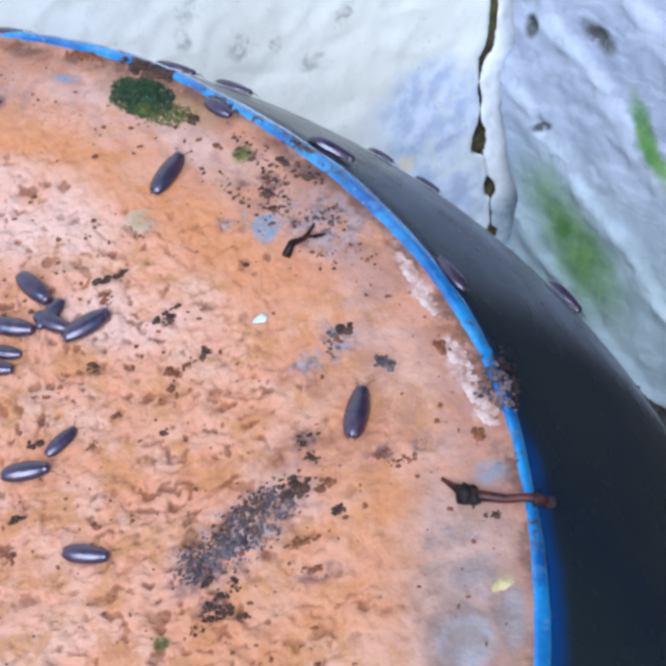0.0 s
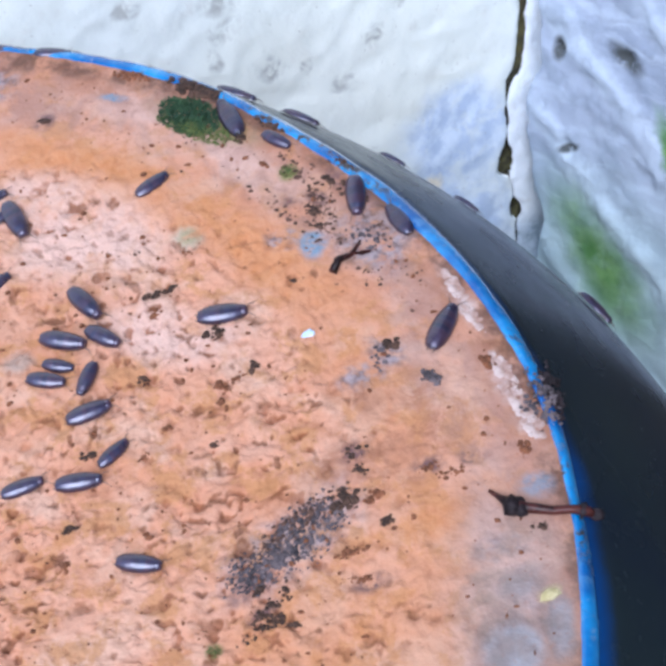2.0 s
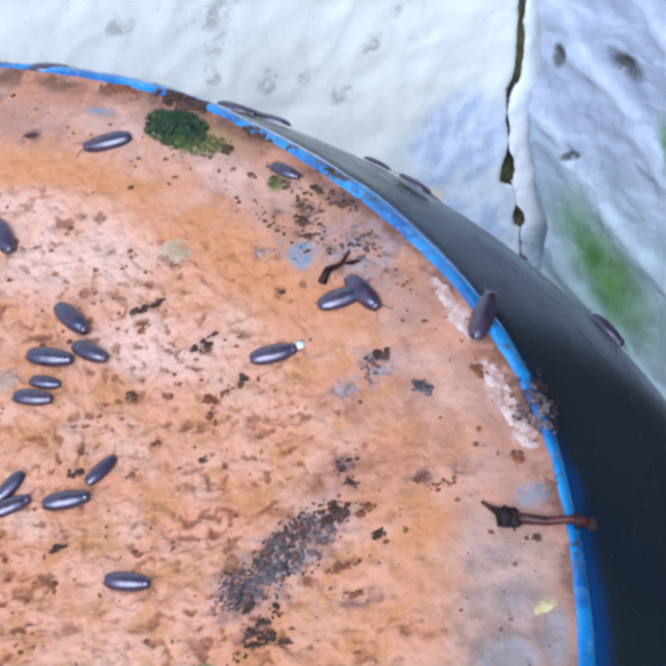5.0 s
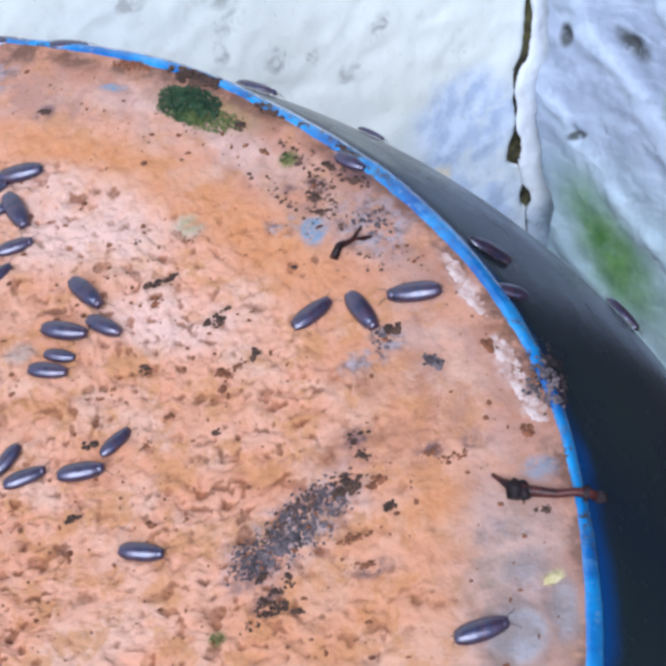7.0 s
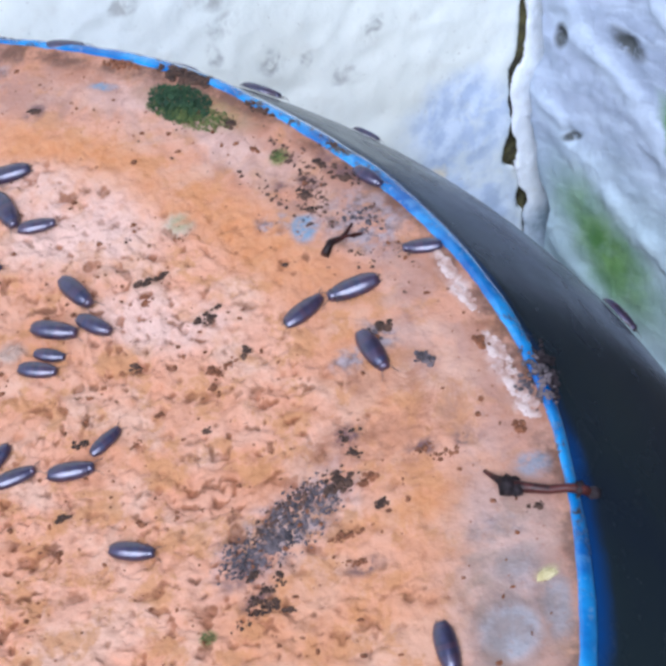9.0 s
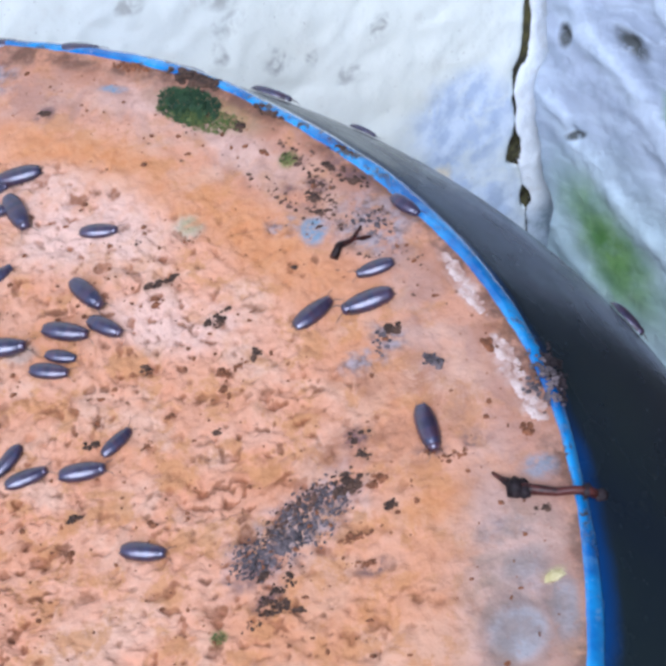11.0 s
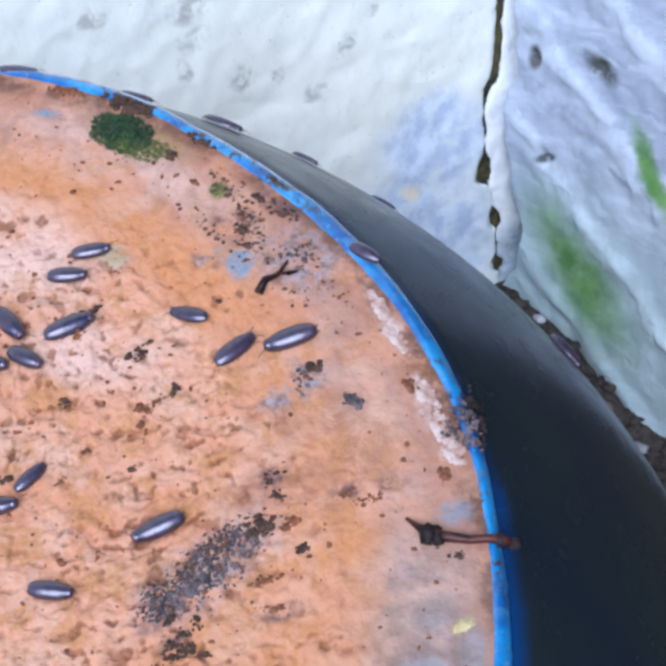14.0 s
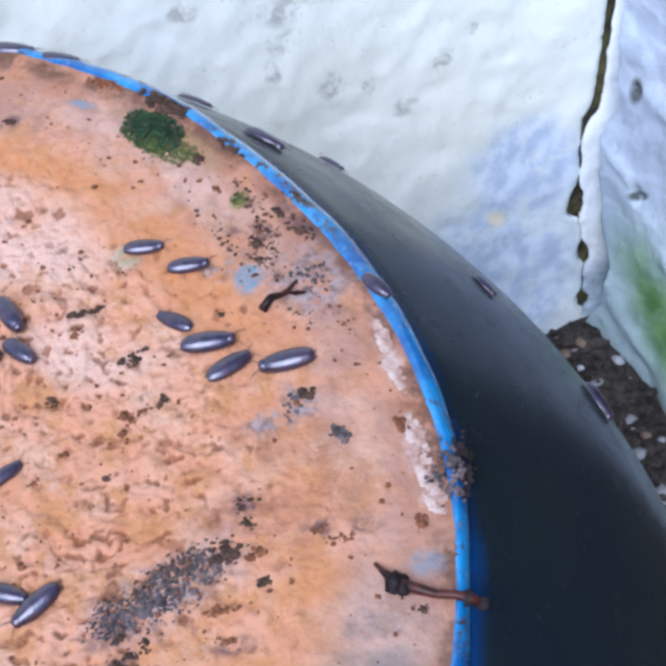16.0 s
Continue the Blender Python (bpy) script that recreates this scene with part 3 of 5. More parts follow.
grid(bm, 640, 340, base_at, True)
base = part("base", bm, bare_clay(), jar, "bare orange clay base, stained, pitted and crumbly")
base.data.attributes.new("pit_dark", "FLOAT", "POINT").data.foreach_set("value", pit_dark)
bm = bmesh.new()
RIM = [(0.9940, -0.006), (0.9978, 0.0008), (1.0022, 0.0024), (1.0060, 0.0016), (1.0102, -0.0022), (1.0148, -0.0090), (1.0172, -0.016), (1.0120, -0.022)]


def rim_at(u, v):
    """The glazed edge, thicker where the glaze has pooled towards the corner."""
    a = u * math.tau
    i = round(v * 7)
    r, z = RIM[i]
    c, s = math.cos(a), math.sin(a)
    turn = math.degrees(a) if u < 0.5 else math.degrees(a) - 360
    pooled = 0.88 + 0.47 * step(turn, 6, 18) - 0.22 * step(turn, 38, 46) + 0.6 * step(turn, 52, 66)
    r = 0.9978 + (r - 0.9978) * (pooled if 1 < i < 7 else 1)
    drip = 0.0016 * noise.noise((c * 14, s * 14, 8)) * (2 < i < 7)
    chip = 0.0035 * max(0, noise.noise((c * 9, s * 9, 1)) - 0.12) + 0.0012 * noise.noise((c * 45, s * 45, 5))
    k = 1 + (wobble(a) - 1) * (1 - v * 0.9) - (chip if 0 < i < 5 else 0) + drip
    return (R * r * k * c, R * r * k * s, R * (z - chip * 0.6))


grid(bm, 720, 7, rim_at, True)
part("glazed_edge", bm, blue_glaze(), jar, "bright blue glazed edge, chipped and dirty")
bm = bmesh.new()


def body_at(u, v):
    h = 0.016 + 1.9 * v
    r = R * (side_r(h) if v > 0 else 1.002)
    return (r * math.cos(u * math.tau), r * math.sin(u * math.tau), -R * (h if v > 0 else 0.010))


grid(bm, 240, 90, body_at, True)
part("body", bm, dark_glaze(), jar, "glossy blue-black glazed body")

# unseen dark screen, added so the jar's glaze reflects dark; it closes the yard
screen_mat = simple("dark_screen", (0.040, 0.040, 0.036), (0.100, 0.098, 0.085), 14, 0.8, 0.001)
bm = bmesh.new()
turned = Matrix((ALONG, INTO, (0, 0, 1))).transposed().to_4x4()
bmesh.ops.create_cube(bm, size=1.0, matrix=Matrix.Translation(CORNER + ALONG * 2.262 + INTO * 0.032 + Vector((0, 0, 1.1))) @ turned @ Matrix.Diagonal((4.2, 0.06, 2.6, 1)))
tagged(part("reflection_screen", bm, screen_mat, smooth=False), "plain dark unseen screen added to darken the jar's reflections", "wall", kind="structure")

# ---------------------------------------------------------------- dirt, moss and litter on the base


def base_pose(x, y, turn, z=0.0):
    """A pose on the clay base: x and y in base radii, turn in degrees round its normal."""
    return POT @ pose(x * R, y * R, z, 0, 0, turn)


def side_pose(angle, h, turn):
    """A pose on the glazed side: angle round the axis, h in base radii under the base; turn 0 goes round, 90 up to the base."""
    a = radians(angle)
    c, s = math.cos(a), math.sin(a)
    k = max(0, 1 - h / 0.06)                        # over the rounded glazed edge
    p = Vector(((side_r(h) + 0.008 * k) * c, (side_r(h) + 0.008 * k) * s, -h + 0.004 * k)) * R
    slope = 0.8 - 0.8 * h + 1.4 * k
    around = Vector((-s, c, 0))
    up = Vector((-slope * c, -slope * s, 1)).normalized()
    out = around.cross(up).normalized()
    t = radians(turn)
    ahead = around * math.cos(t) + up * math.sin(t)
    m = Matrix((ahead, out.cross(ahead), out)).transposed().to_4x4()
    m.translation = p
    return POT @ m


def lump(bm, p, size, flat=0.6, rough=0.45):
    """One uneven crumb, resting at p."""
    made = bmesh.ops.create_icosphere(bm, subdivisions=1, radius=1.0)["verts"]
    seed = Vector((random.uniform(0, 90), random.uniform(0, 90), random.uniform(0, 90)))
    turn = Euler((random.uniform(0, 6), random.uniform(0, 6), random.uniform(0, 6))).to_matrix()
    sx, sy = random.uniform(0.7, 1.4), random.uniform(0.6, 1.1)
    for v in made:
        q = turn @ v.co * (1 + rough * noise.noise(v.co * 1.3 + seed))
        v.co = Vector(p) + Vector((q.x * sx, q.y * sy, q.z * flat + flat * 0.5)) * size


dirt_dark = simple("dark_dirt", (0.022, 0.012, 0.008), (0.095, 0.050, 0.032), 900, 0.9, 0.0003)
dirt_brown = simple("brown_dirt", (0.10, 0.036, 0.015), (0.26, 0.100, 0.045), 900, 0.9, 0.0003)
dirt_grey = simple("grey_grit", (0.024, 0.019, 0.023), (0.15, 0.118, 0.125), 700, 0.8, 0.0003)
dirt_umber = simple("umber_dirt", (0.040, 0.020, 0.015), (0.15, 0.080, 0.055), 900, 0.9, 0.0003)
char = simple("black_humus", (0.007, 0.005, 0.006), (0.034, 0.025, 0.028), 700, 0.6, 0.0003, 0.15)
clump_no = 0


def clump(name, x, y, a, b, turn, count, size, material, label, group="", z=0.0, flat=0.6):
    """Crumbs heaped in an ellipse of half-axes a and b (base radii); size in metres."""
    global clump_no
    clump_no += 1
    random.seed(100 + clump_no)
    ct, st = math.cos(radians(turn)), math.sin(radians(turn))
    bm = bmesh.new()
    for _ in range(count * 2 if count < 20 else count):
        d, k = math.sqrt(random.random()) * random.choice((0.9, 1, 1, 1.35)), random.uniform(0, math.tau)
        px, py = d * math.cos(k) * a * R, d * math.sin(k) * b * R
        s = size * random.choice((0.4, 0.55, 0.7, 1.0)) * (1.15 - 0.5 * d)
        qx, qy = x * R + px * ct - py * st, y * R + px * st + py * ct
        lump(bm, (px, py, (relief(qx, qy)[0] if math.hypot(qx, qy) < R else 0) - 0.1 * s), s, flat)
    ob = part(name, bm, material, smooth=False)
    ob.matrix_world = base_pose(x, y, turn, z)
    return tagged(ob, label, "dirt", group)


CRUMBS = "clumps of dirt on the clay base"
clump("grit_streak", 0.702, 0.143, 0.028, 0.018, 30, 60, 0.0011, dirt_dark, "streak of loose dark grey grit on the clay", CRUMBS)
clump("grit_streak", 0.651, 0.101, 0.064, 0.034, 40, 420, 0.0008, dirt_grey, "streak of loose dark grey grit on the clay", CRUMBS)
clump("grit_streak", 0.592, 0.056, 0.044, 0.030, 35, 260, 0.0008, dirt_grey, "streak of loose dark grey grit on the clay", CRUMBS)
clump("grit_streak", 0.628, 0.108, 0.062, 0.016, 38, 150, 0.0008, dirt_umber, "streak of loose brown grit beside the grey", CRUMBS)
clump("grit_streak", 0.606, -0.004, 0.050, 0.012, 52, 90, 0.0008, dirt_dark, "tail of dark grit trailing over the clay", CRUMBS)
clump("grit_patch", 0.750, 0.557, 0.030, 0.020, -35, 42, 0.0009, dirt_grey, "thin patch of grey grit on the clay", CRUMBS)
clump("grit_patch", 0.760, 0.357, 0.010, 0.020, -10, 20, 0.0009, dirt_grey, "thin patch of grey grit on the clay", CRUMBS)
clump("grit_patch", 0.828, 0.316, 0.014, 0.008, -30, 12, 0.0012, dirt_grey, "thin patch of grey grit on the clay", CRUMBS)
clump("grit_patch", 0.727, 0.646, 0.030, 0.014, -40, 26, 0.0010, dirt_dark, "thin patch of dark grit on the clay", CRUMBS)
clump("grit_patch", 0.614, -0.016, 0.014, 0.010, 40, 12, 0.0009, dirt_dark, "thin patch of dark grit on the clay", CRUMBS)
for x, y, a, b, turn, n, s, m in (
        (0.443, 0.497, 0.022, 0.006, 22, 11, 0.0013, dirt_dark), (0.438, 0.462, 0.008, 0.010, 0, 7, 0.0010, dirt_brown), (0.528, 0.417, 0.018, 0.006, 5, 9, 0.0012, dirt_dark),
        (0.538, 0.433, 0.012, 0.004, 35, 4, 0.0009, dirt_dark), (0.424, 0.357, 0.008, 0.008, 0, 6, 0.0012, dirt_dark), (0.776, 0.377, 0.010, 0.008, 0, 7, 0.0014, dirt_dark),
        (0.638, 0.496, 0.003, 0.006, 0, 3, 0.0008, dirt_dark), (0.663, 0.619, 0.014, 0.007, -30, 8, 0.0011, dirt_dark), (0.555, 0.770, 0.010, 0.007, -30, 8, 0.0012, dirt_dark),
        (0.241, 0.844, 0.010, 0.006, 0, 8, 0.0012, dirt_dark), (0.761, 0.110, 0.010, 0.006, 30, 8, 0.0010, dirt_dark), (0.720, 0.032, 0.020, 0.006, 10, 12, 0.0008, dirt_brown),
        (0.339, 0.130, 0.010, 0.006, 10, 7, 0.0011, dirt_dark), (0.338, 0.078, 0.006, 0.010, 0, 6, 0.0010, dirt_brown), (0.540, 0.330, 0.012, 0.008, -30, 9, 0.0012, dirt_brown), (0.542, 0.298, 0.006, 0.016, 10, 9, 0.0010, dirt_brown), (0.744, 0.146, 0.014, 0.010, 30, 12, 0.0009, dirt_brown), (0.728, 0.184, 0.010, 0.008, 0, 7, 0.0011, dirt_dark), (0.716, 0.070, 0.026, 0.008, 15, 14, 0.0009, dirt_brown),
        (0.583, 0.358, 0.007, 0.010, -30, 6, 0.0011, dirt_dark), (0.562, 0.342, 0.012, 0.004, 30, 6, 0.0008, dirt_brown), (0.846, 0.172, 0.020, 0.008, 20, 12, 0.0008, dirt_brown), (0.720, 0.213, 0.018, 0.010, 20, 9, 0.0008, dirt_dark), (0.820, 0.184, 0.014, 0.008, 20, 8, 0.0009, dirt_brown),
        (0.532, 0.244, 0.006, 0.005, 0, 4, 0.0010, dirt_dark), (0.467, 0.273, 0.006, 0.005, 0, 4, 0.0010, dirt_brown), (0.436, 0.230, 0.010, 0.006, 10, 6, 0.0009, dirt_brown),
        (0.357, 0.240, 0.010, 0.006, 0, 6, 0.0012, dirt_dark), (0.691, 0.673, 0.012, 0.006, -40, 8, 0.0010, dirt_dark), (0.679, 0.590, 0.010, 0.004, -20, 5, 0.0009, dirt_dark),
        (0.597, 0.712, 0.010, 0.005, -40, 6, 0.0009, dirt_brown), (0.903, 0.333, 0.018, 0.008, -60, 10, 0.0011, dirt_brown), (0.944, 0.199, 0.010, 0.008, -60, 8, 0.0010, dirt_brown),
        (0.404, 0.572, 0.006, 0.004, 0, 3, 0.0007, dirt_dark), (0.594, 0.024, 0.014, 0.005, 40, 7, 0.0009, dirt_dark), (0.636, -0.020, 0.012, 0.003, -15, 4, 0.0009, dirt_dark),
        (0.483, 0.564, 0.010, 0.003, -5, 4, 0.0008, dirt_brown), (0.953, 0.084, 0.012, 0.006, 10, 6, 0.0008, dirt_dark)):
    clump("soil_crumbs", x, y, a, b, turn, n, s, m, "small dark crumbs of soil on the clay" if m is dirt_dark else "small brown crumbs of earth on the clay", CRUMBS)
lime = simple("lime_crust", (0.33, 0.19, 0.145), (0.60, 0.49, 0.45), 300, 0.9, 0.0004)
for x, y, a, b, turn, n in ((0.866, 0.462, 0.030, 0.008, -62, 40), (0.888, 0.410, 0.026, 0.007, -64, 30), (0.921, 0.322, 0.026, 0.010, -68, 40), (0.942, 0.268, 0.036, 0.013, -66, 70), (0.957, 0.228, 0.018, 0.013, -60, 34)):
    clump("lime_crust", x, y, a, b, turn, n, 0.0014, lime, "flaky pinkish-white lime crust near the glazed edge", "lime crusts on the base", flat=0.22)
# earth caught on the glazed edge
clump("soil_clod", 0.974, 0.279, 0.022, 0.046, 14, 150, 0.0016, char, "dark crumbly soil stuck on the glazed edge", CRUMBS, -0.001)
clump("soil_clod", 0.970, 0.268, 0.022, 0.040, 14, 80, 0.0010, dirt_grey, "grey-brown gritty soil stuck on the glazed edge", CRUMBS, 0.0005)
clump("soil_clod", 0.485, 0.875, 0.050, 0.013, -30, 60, 0.0019, dirt_dark, "dark crumbly soil stuck on the glazed edge", CRUMBS)
clump("soil_clod", 0.600, 0.793, 0.034, 0.007, -38, 26, 0.0011, dirt_dark, "dark crumbly soil stuck on the glazed edge", CRUMBS)
clump("soil_clod", 0.382, 0.919, 0.040, 0.008, -22, 26, 0.0011, dirt_brown, "brown crumbly earth along the glazed edge", CRUMBS)
clump("soil_clod", 0.712, 0.701, 0.030, 0.007, -45, 18, 0.0010, dirt_dark, "dark crumbly earth along the glazed edge", CRUMBS)

# loose specks all over
random.seed(7)
bm = bmesh.new()
for _ in range(700):
    a, d = radians(random.uniform(-12, 85)), math.sqrt(random.uniform(0.05, 0.93))
    if 0.74 < d < 0.87 and random.random() < 0.6:
        continue
    x, y = d * R * math.cos(a), d * R * math.sin(a)
    lump(bm, (x, y, relief(x, y)[0] - 0.0001), random.choice((0.0002, 0.00025, 0.0003, 0.0003, 0.0004, 0.0005, 0.0007)), 0.7, 0.9)
specks = part("soil_specks", bm, dirt_brown, smooth=False)
specks.matrix_world = POT
tagged(specks, "scattered brown specks of earth on the clay", "dirt", kind="stuff")

# dark grit thick along the outer margin towards the corner
random.seed(9)
bm = bmesh.new()
for _ in range(640):
    a, d = radians(random.gauss(44, 7)), random.gauss(0.925, 0.025)
    if d > 0.975:
        continue
    x, y = d * R * math.cos(a), d * R * math.sin(a)
    if noise.noise((x * 75, y * 75, 3)) < -0.02:
        continue
    lump(bm, (x, y, relief(x, y)[0] - 0.0001), random.choice((0.0002, 0.00025, 0.0003, 0.0004, 0.0006)), 0.7, 0.9)
margin_grit = part("margin_grit", bm, dirt_umber, smooth=False)
margin_grit.matrix_world = POT
tagged(margin_grit, "dark grit scattered along the margin of the clay", "dirt", kind="stuff")

# moss
moss_dark = simple("moss_dark", (0.020, 0.052, 0.030), (0.058, 0.125, 0.052), 600, 0.8, 0.0002)
moss_light = simple("moss_light", (0.075, 0.115, 0.035), (0.18, 0.22, 0.065), 600, 0.8, 0.0002)


def moss(x, y, turn, spots, label, seed):
    random.seed(seed)
    top = tagged(new("moss"), label, "moss")
    top.matrix_world = base_pose(x, y, turn)
    for name, material, cx, cy, a, b, count, tall in spots:
        bm = bmesh.new()
        for _ in range(count):
            d, k = math.sqrt(random.random()), random.uniform(0, math.tau)
            p = Vector(((cx + d * math.cos(k) * a) * R, (cy + d * math.sin(k) * b) * R, 0))
            h = tall * random.uniform(0.5, 1.1) * (1.1 - 0.6 * d)
            for _ in range(5):
                lean = Vector((random.uniform(-1, 1), random.uniform(-1, 1), random.uniform(0.4, 1.3))).normalized()
                side = lean.orthogonal().normalized() * h * 0.22
                side2 = lean.cross(side)
                q = p + Vector((random.uniform(-1, 1), random.uniform(-1, 1), random.uniform(0, 0.6))) * h * 0.5
                v = [bm.verts.new(q + s) for s in (side, -side, lean * h * 0.9, side2 * 0.35 + lean * h * 0.35)]
                bm.faces.new((v[0], v[3], v[2]))
                bm.faces.new((v[3], v[1], v[2]))
                bm.faces.new((v[1], v[3], v[0]))
        part(name, bm, material, top, smooth=False)
    return top


moss(0.484, 0.821, -32, (("dark_cushion", moss_dark, -0.006, -0.002, 0.056, 0.034, 430, 0.0021), ("pale_fringe", moss_light, 0.012, -0.024, 0.066, 0.016, 240, 0.0014),
                         ("pale_tip", moss_light, 0.066, -0.008, 0.030, 0.018, 90, 0.0013)), "low moss cushion, dark green with yellow-green fringe", 3)
moss(0.633, 0.695, 0, (("cushion", moss_light, 0, 0, 0.014, 0.013, 50, 0.0011),), "tiny yellow-green moss cushion on the clay", 4)
moss(0.537, -0.052, 0, (("cushion", moss_light, 0, 0, 0.010, 0.009, 34, 0.0010),), "tiny yellow-green moss cushion on the clay", 5)

# a knobbly twig lying over the edge
bark = Mat("twig_bark", 0.3, spec=0.22)
grain = bark.noise(240, 4.0).outputs["Fac"]
bark = bark.done(bark.mix(bark.span(grain, 0.4, 0.62), (0.014, 0.007, 0.007), (0.085, 0.024, 0.020)), None, bark.bump(grain, 0.0004))
twig = tagged(new("twig"), "dark red-brown knobbly twig lying over the glazed edge", "twig")
twig.matrix_world = base_pose(0.938, 0.110, -12)
bm = bmesh.new()
tube(bm, [(-0.0085, 0.0032, 0.0006), (-0.006, 0.0016, 0.0010), (-0.0035, 0.0004, 0.0012), (0.0, -0.0002, 0.0014), (0.006, -0.0002, 0.0014), (0.0095, 0.0006, 0.0014), (0.0126, 0.0009, 0.0008), (0.0152, 0.0010, -0.0014)],
     [0.0004, 0.0007, 0.0015, 0.0013, 0.0010, 0.0010, 0.0012, 0.0009], 8)
part("stem", bm, bark, twig)
bm = bmesh.new()
random.seed(12)
for p, s in (((-0.0028, -0.0004, 0.0010), 0.0027), ((-0.0010, -0.0010, 0.0008), 0.0022), ((-0.0044, 0.0008, 0.0008), 0.0014), ((-0.0016, 0.0012, 0.0010), 0.0016)):
    lump(bm, p, s, 0.7)
part("knob", bm, char, twig, "blackened knob")
bm = bmesh.new()
lump(bm, (0.0122, 0.001, 0.0006), 0.0016, 0.7)
lump(bm, (0.0150, 0.001, -0.0010), 0.0016, 0.7)
part("knot", bm, char, twig, "dark knot")

# a forked bit of rootlet
rootlet = tagged(new("rootlet"), "dark forked rootlet lying on the clay", "root")
rootlet.matrix_world = base_pose(0.718, 0.527, 45)
bm = bmesh.new()
tube(bm, [(-0.0055, -0.0004, 0.0006), (-0.002, 0.0009, 0.0008), (0.001, -0.0005, 0.0007), (0.0055, 0.0009, 0.0004)], [0.0012, 0.0010, 0.0006, 0.0003])
part("stem", bm, bark, rootlet)
bm = bmesh.new()
tube(bm, [(0.001, 0, 0.0007), (0.003, -0.0022, 0.0007), (0.0048, -0.0032, 0.0004)], [0.0008, 0.0006, 0.0003])
part("fork", bm, bark, rootlet)

# a glinting chip
random.seed(21)
bm = bmesh.new()
lump(bm, (0, 0, 0), 0.0014, 0.5, 0.6)
flake = part("shell_chip", bm, simple("shell", (0.42, 0.64, 0.85), (0.85, 0.92, 0.98), 400, 0.2), smooth=False)
flake.matrix_world = base_pose(0.661, 0.403, 20)
tagged(flake, "small pale blue-white chip of shell on the clay", "chip")
bm = bmesh.new()
lump(bm, (0, 0, 0), 0.0022, 0.35, 0.6)
flake = part("lichen_crust", bm, simple("lichen", (0.44, 0.37, 0.17), (0.62, 0.55, 0.32), 500, 0.9), smooth=False)
flake.matrix_world = base_pose(0.957, -0.008, 20)
tagged(flake, "small yellow crust of lichen near the edge", "lichen")

# ---------------------------------------------------------------- litter on the ground in the corner
random.seed(31)
bm = bmesh.new()
for _ in range(2600):
    x, y = random.uniform(0.285, 0.425), random.uniform(0.14, 0.316)
    if x > 0.3635 + (0.318 - y) * 0.3265:
        continue
    lump(bm, (x, y, soil_z(x, y) + 0.0005), random.choice((0.0010, 0.0014, 0.0018, 0.0022, 0.0034)) * random.uniform(0.8, 1.2), 0.6, 0.9)
for _ in range(75):
    x, y = random.uniform(0.325, 0.405), random.uniform(0.19, 0.312)
    if x > 0.3600 + (0.318 - y) * 0.3265:
        continue
    lump(bm, (x, y, soil_z(x, y) - 0.001), random.uniform(0.0025, 0.0052), 0.75, 0.9)
tagged(part("soil_clods", bm, soil, smooth=False), "loose dark clods and leaf mould in the corner", "soil", kind="stuff")
random.seed(33)
bm = bmesh.new()
for _ in range(110):
    x, y = random.uniform(0.29, 0.42), random.uniform(0.14, 0.316)
    if x > 0.3635 + (0.318 - y) * 0.3265:
        continue
    lump(bm, (x, y, soil_z(x, y) + 0.002), random.choice((0.0006, 0.0008, 0.0012, 0.0018)), 0.6, 0.9)
tagged(part("mortar_crumbs", bm, simple("mortar_crumb", (0.12, 0.11, 0.11), (0.36, 0.34, 0.34), 500, 0.85), smooth=False), "small pale crumbs of mortar in the soil", "rubble", kind="stuff")
pebble_mats = (simple("pale_pebble", (0.35, 0.35, 0.37), (0.60, 0.60, 0.63), 160, 0.6), simple("grey_pebble", (0.16, 0.16, 0.17), (0.36, 0.36, 0.38), 160, 0.7), simple("brown_pebble", (0.12, 0.08, 0.06), (0.26, 0.18, 0.13), 160, 0.8))
for x, y, s, k in ((0.3715, 0.2840, 0.0052, 0), (0.3750, 0.2280, 0.0042, 0), (0.3560, 0.2760, 0.0060, 1), (0.3640, 0.2560, 0.0050, 1), (0.3480, 0.2950, 0.0050, 2), (0.3580, 0.2980, 0.0062, 2), (0.3620, 0.2400, 0.0060, 1),
                   (0.3690, 0.2480, 0.0046, 2), (0.3540, 0.2620, 0.0050, 2), (0.3660, 0.2230, 0.0070, 1), (0.3760, 0.2450, 0.0036, 1), (0.3520, 0.2850, 0.0034, 0), (0.3800, 0.2360, 0.0056, 2), (0.3820, 0.2100, 0.0060, 1)):
    bm = bmesh.new()
    made = bmesh.ops.create_icosphere(bm, subdivisions=2, radius=1.0)["verts"]
    shift = Vector((x * 300, y * 300, 0))
    for v in made:
        v.co = v.co * s * 0.6 * (1 + 0.7 * noise.noise(v.co * 1.1 + shift))
        v.co.z *= 0.6
    stone = part("pebble", bm, pebble_mats[k])
    stone.location = (x, y, soil_z(x, y) + 0.0025)
    tagged(stone, ("pale grey pebble lying in dark soil", "mid-grey pebble lying in dark soil", "brown pebble lying in dark soil")[k], "pebble", "pebbles in the corner")

# ---------------------------------------------------------------- woodlice


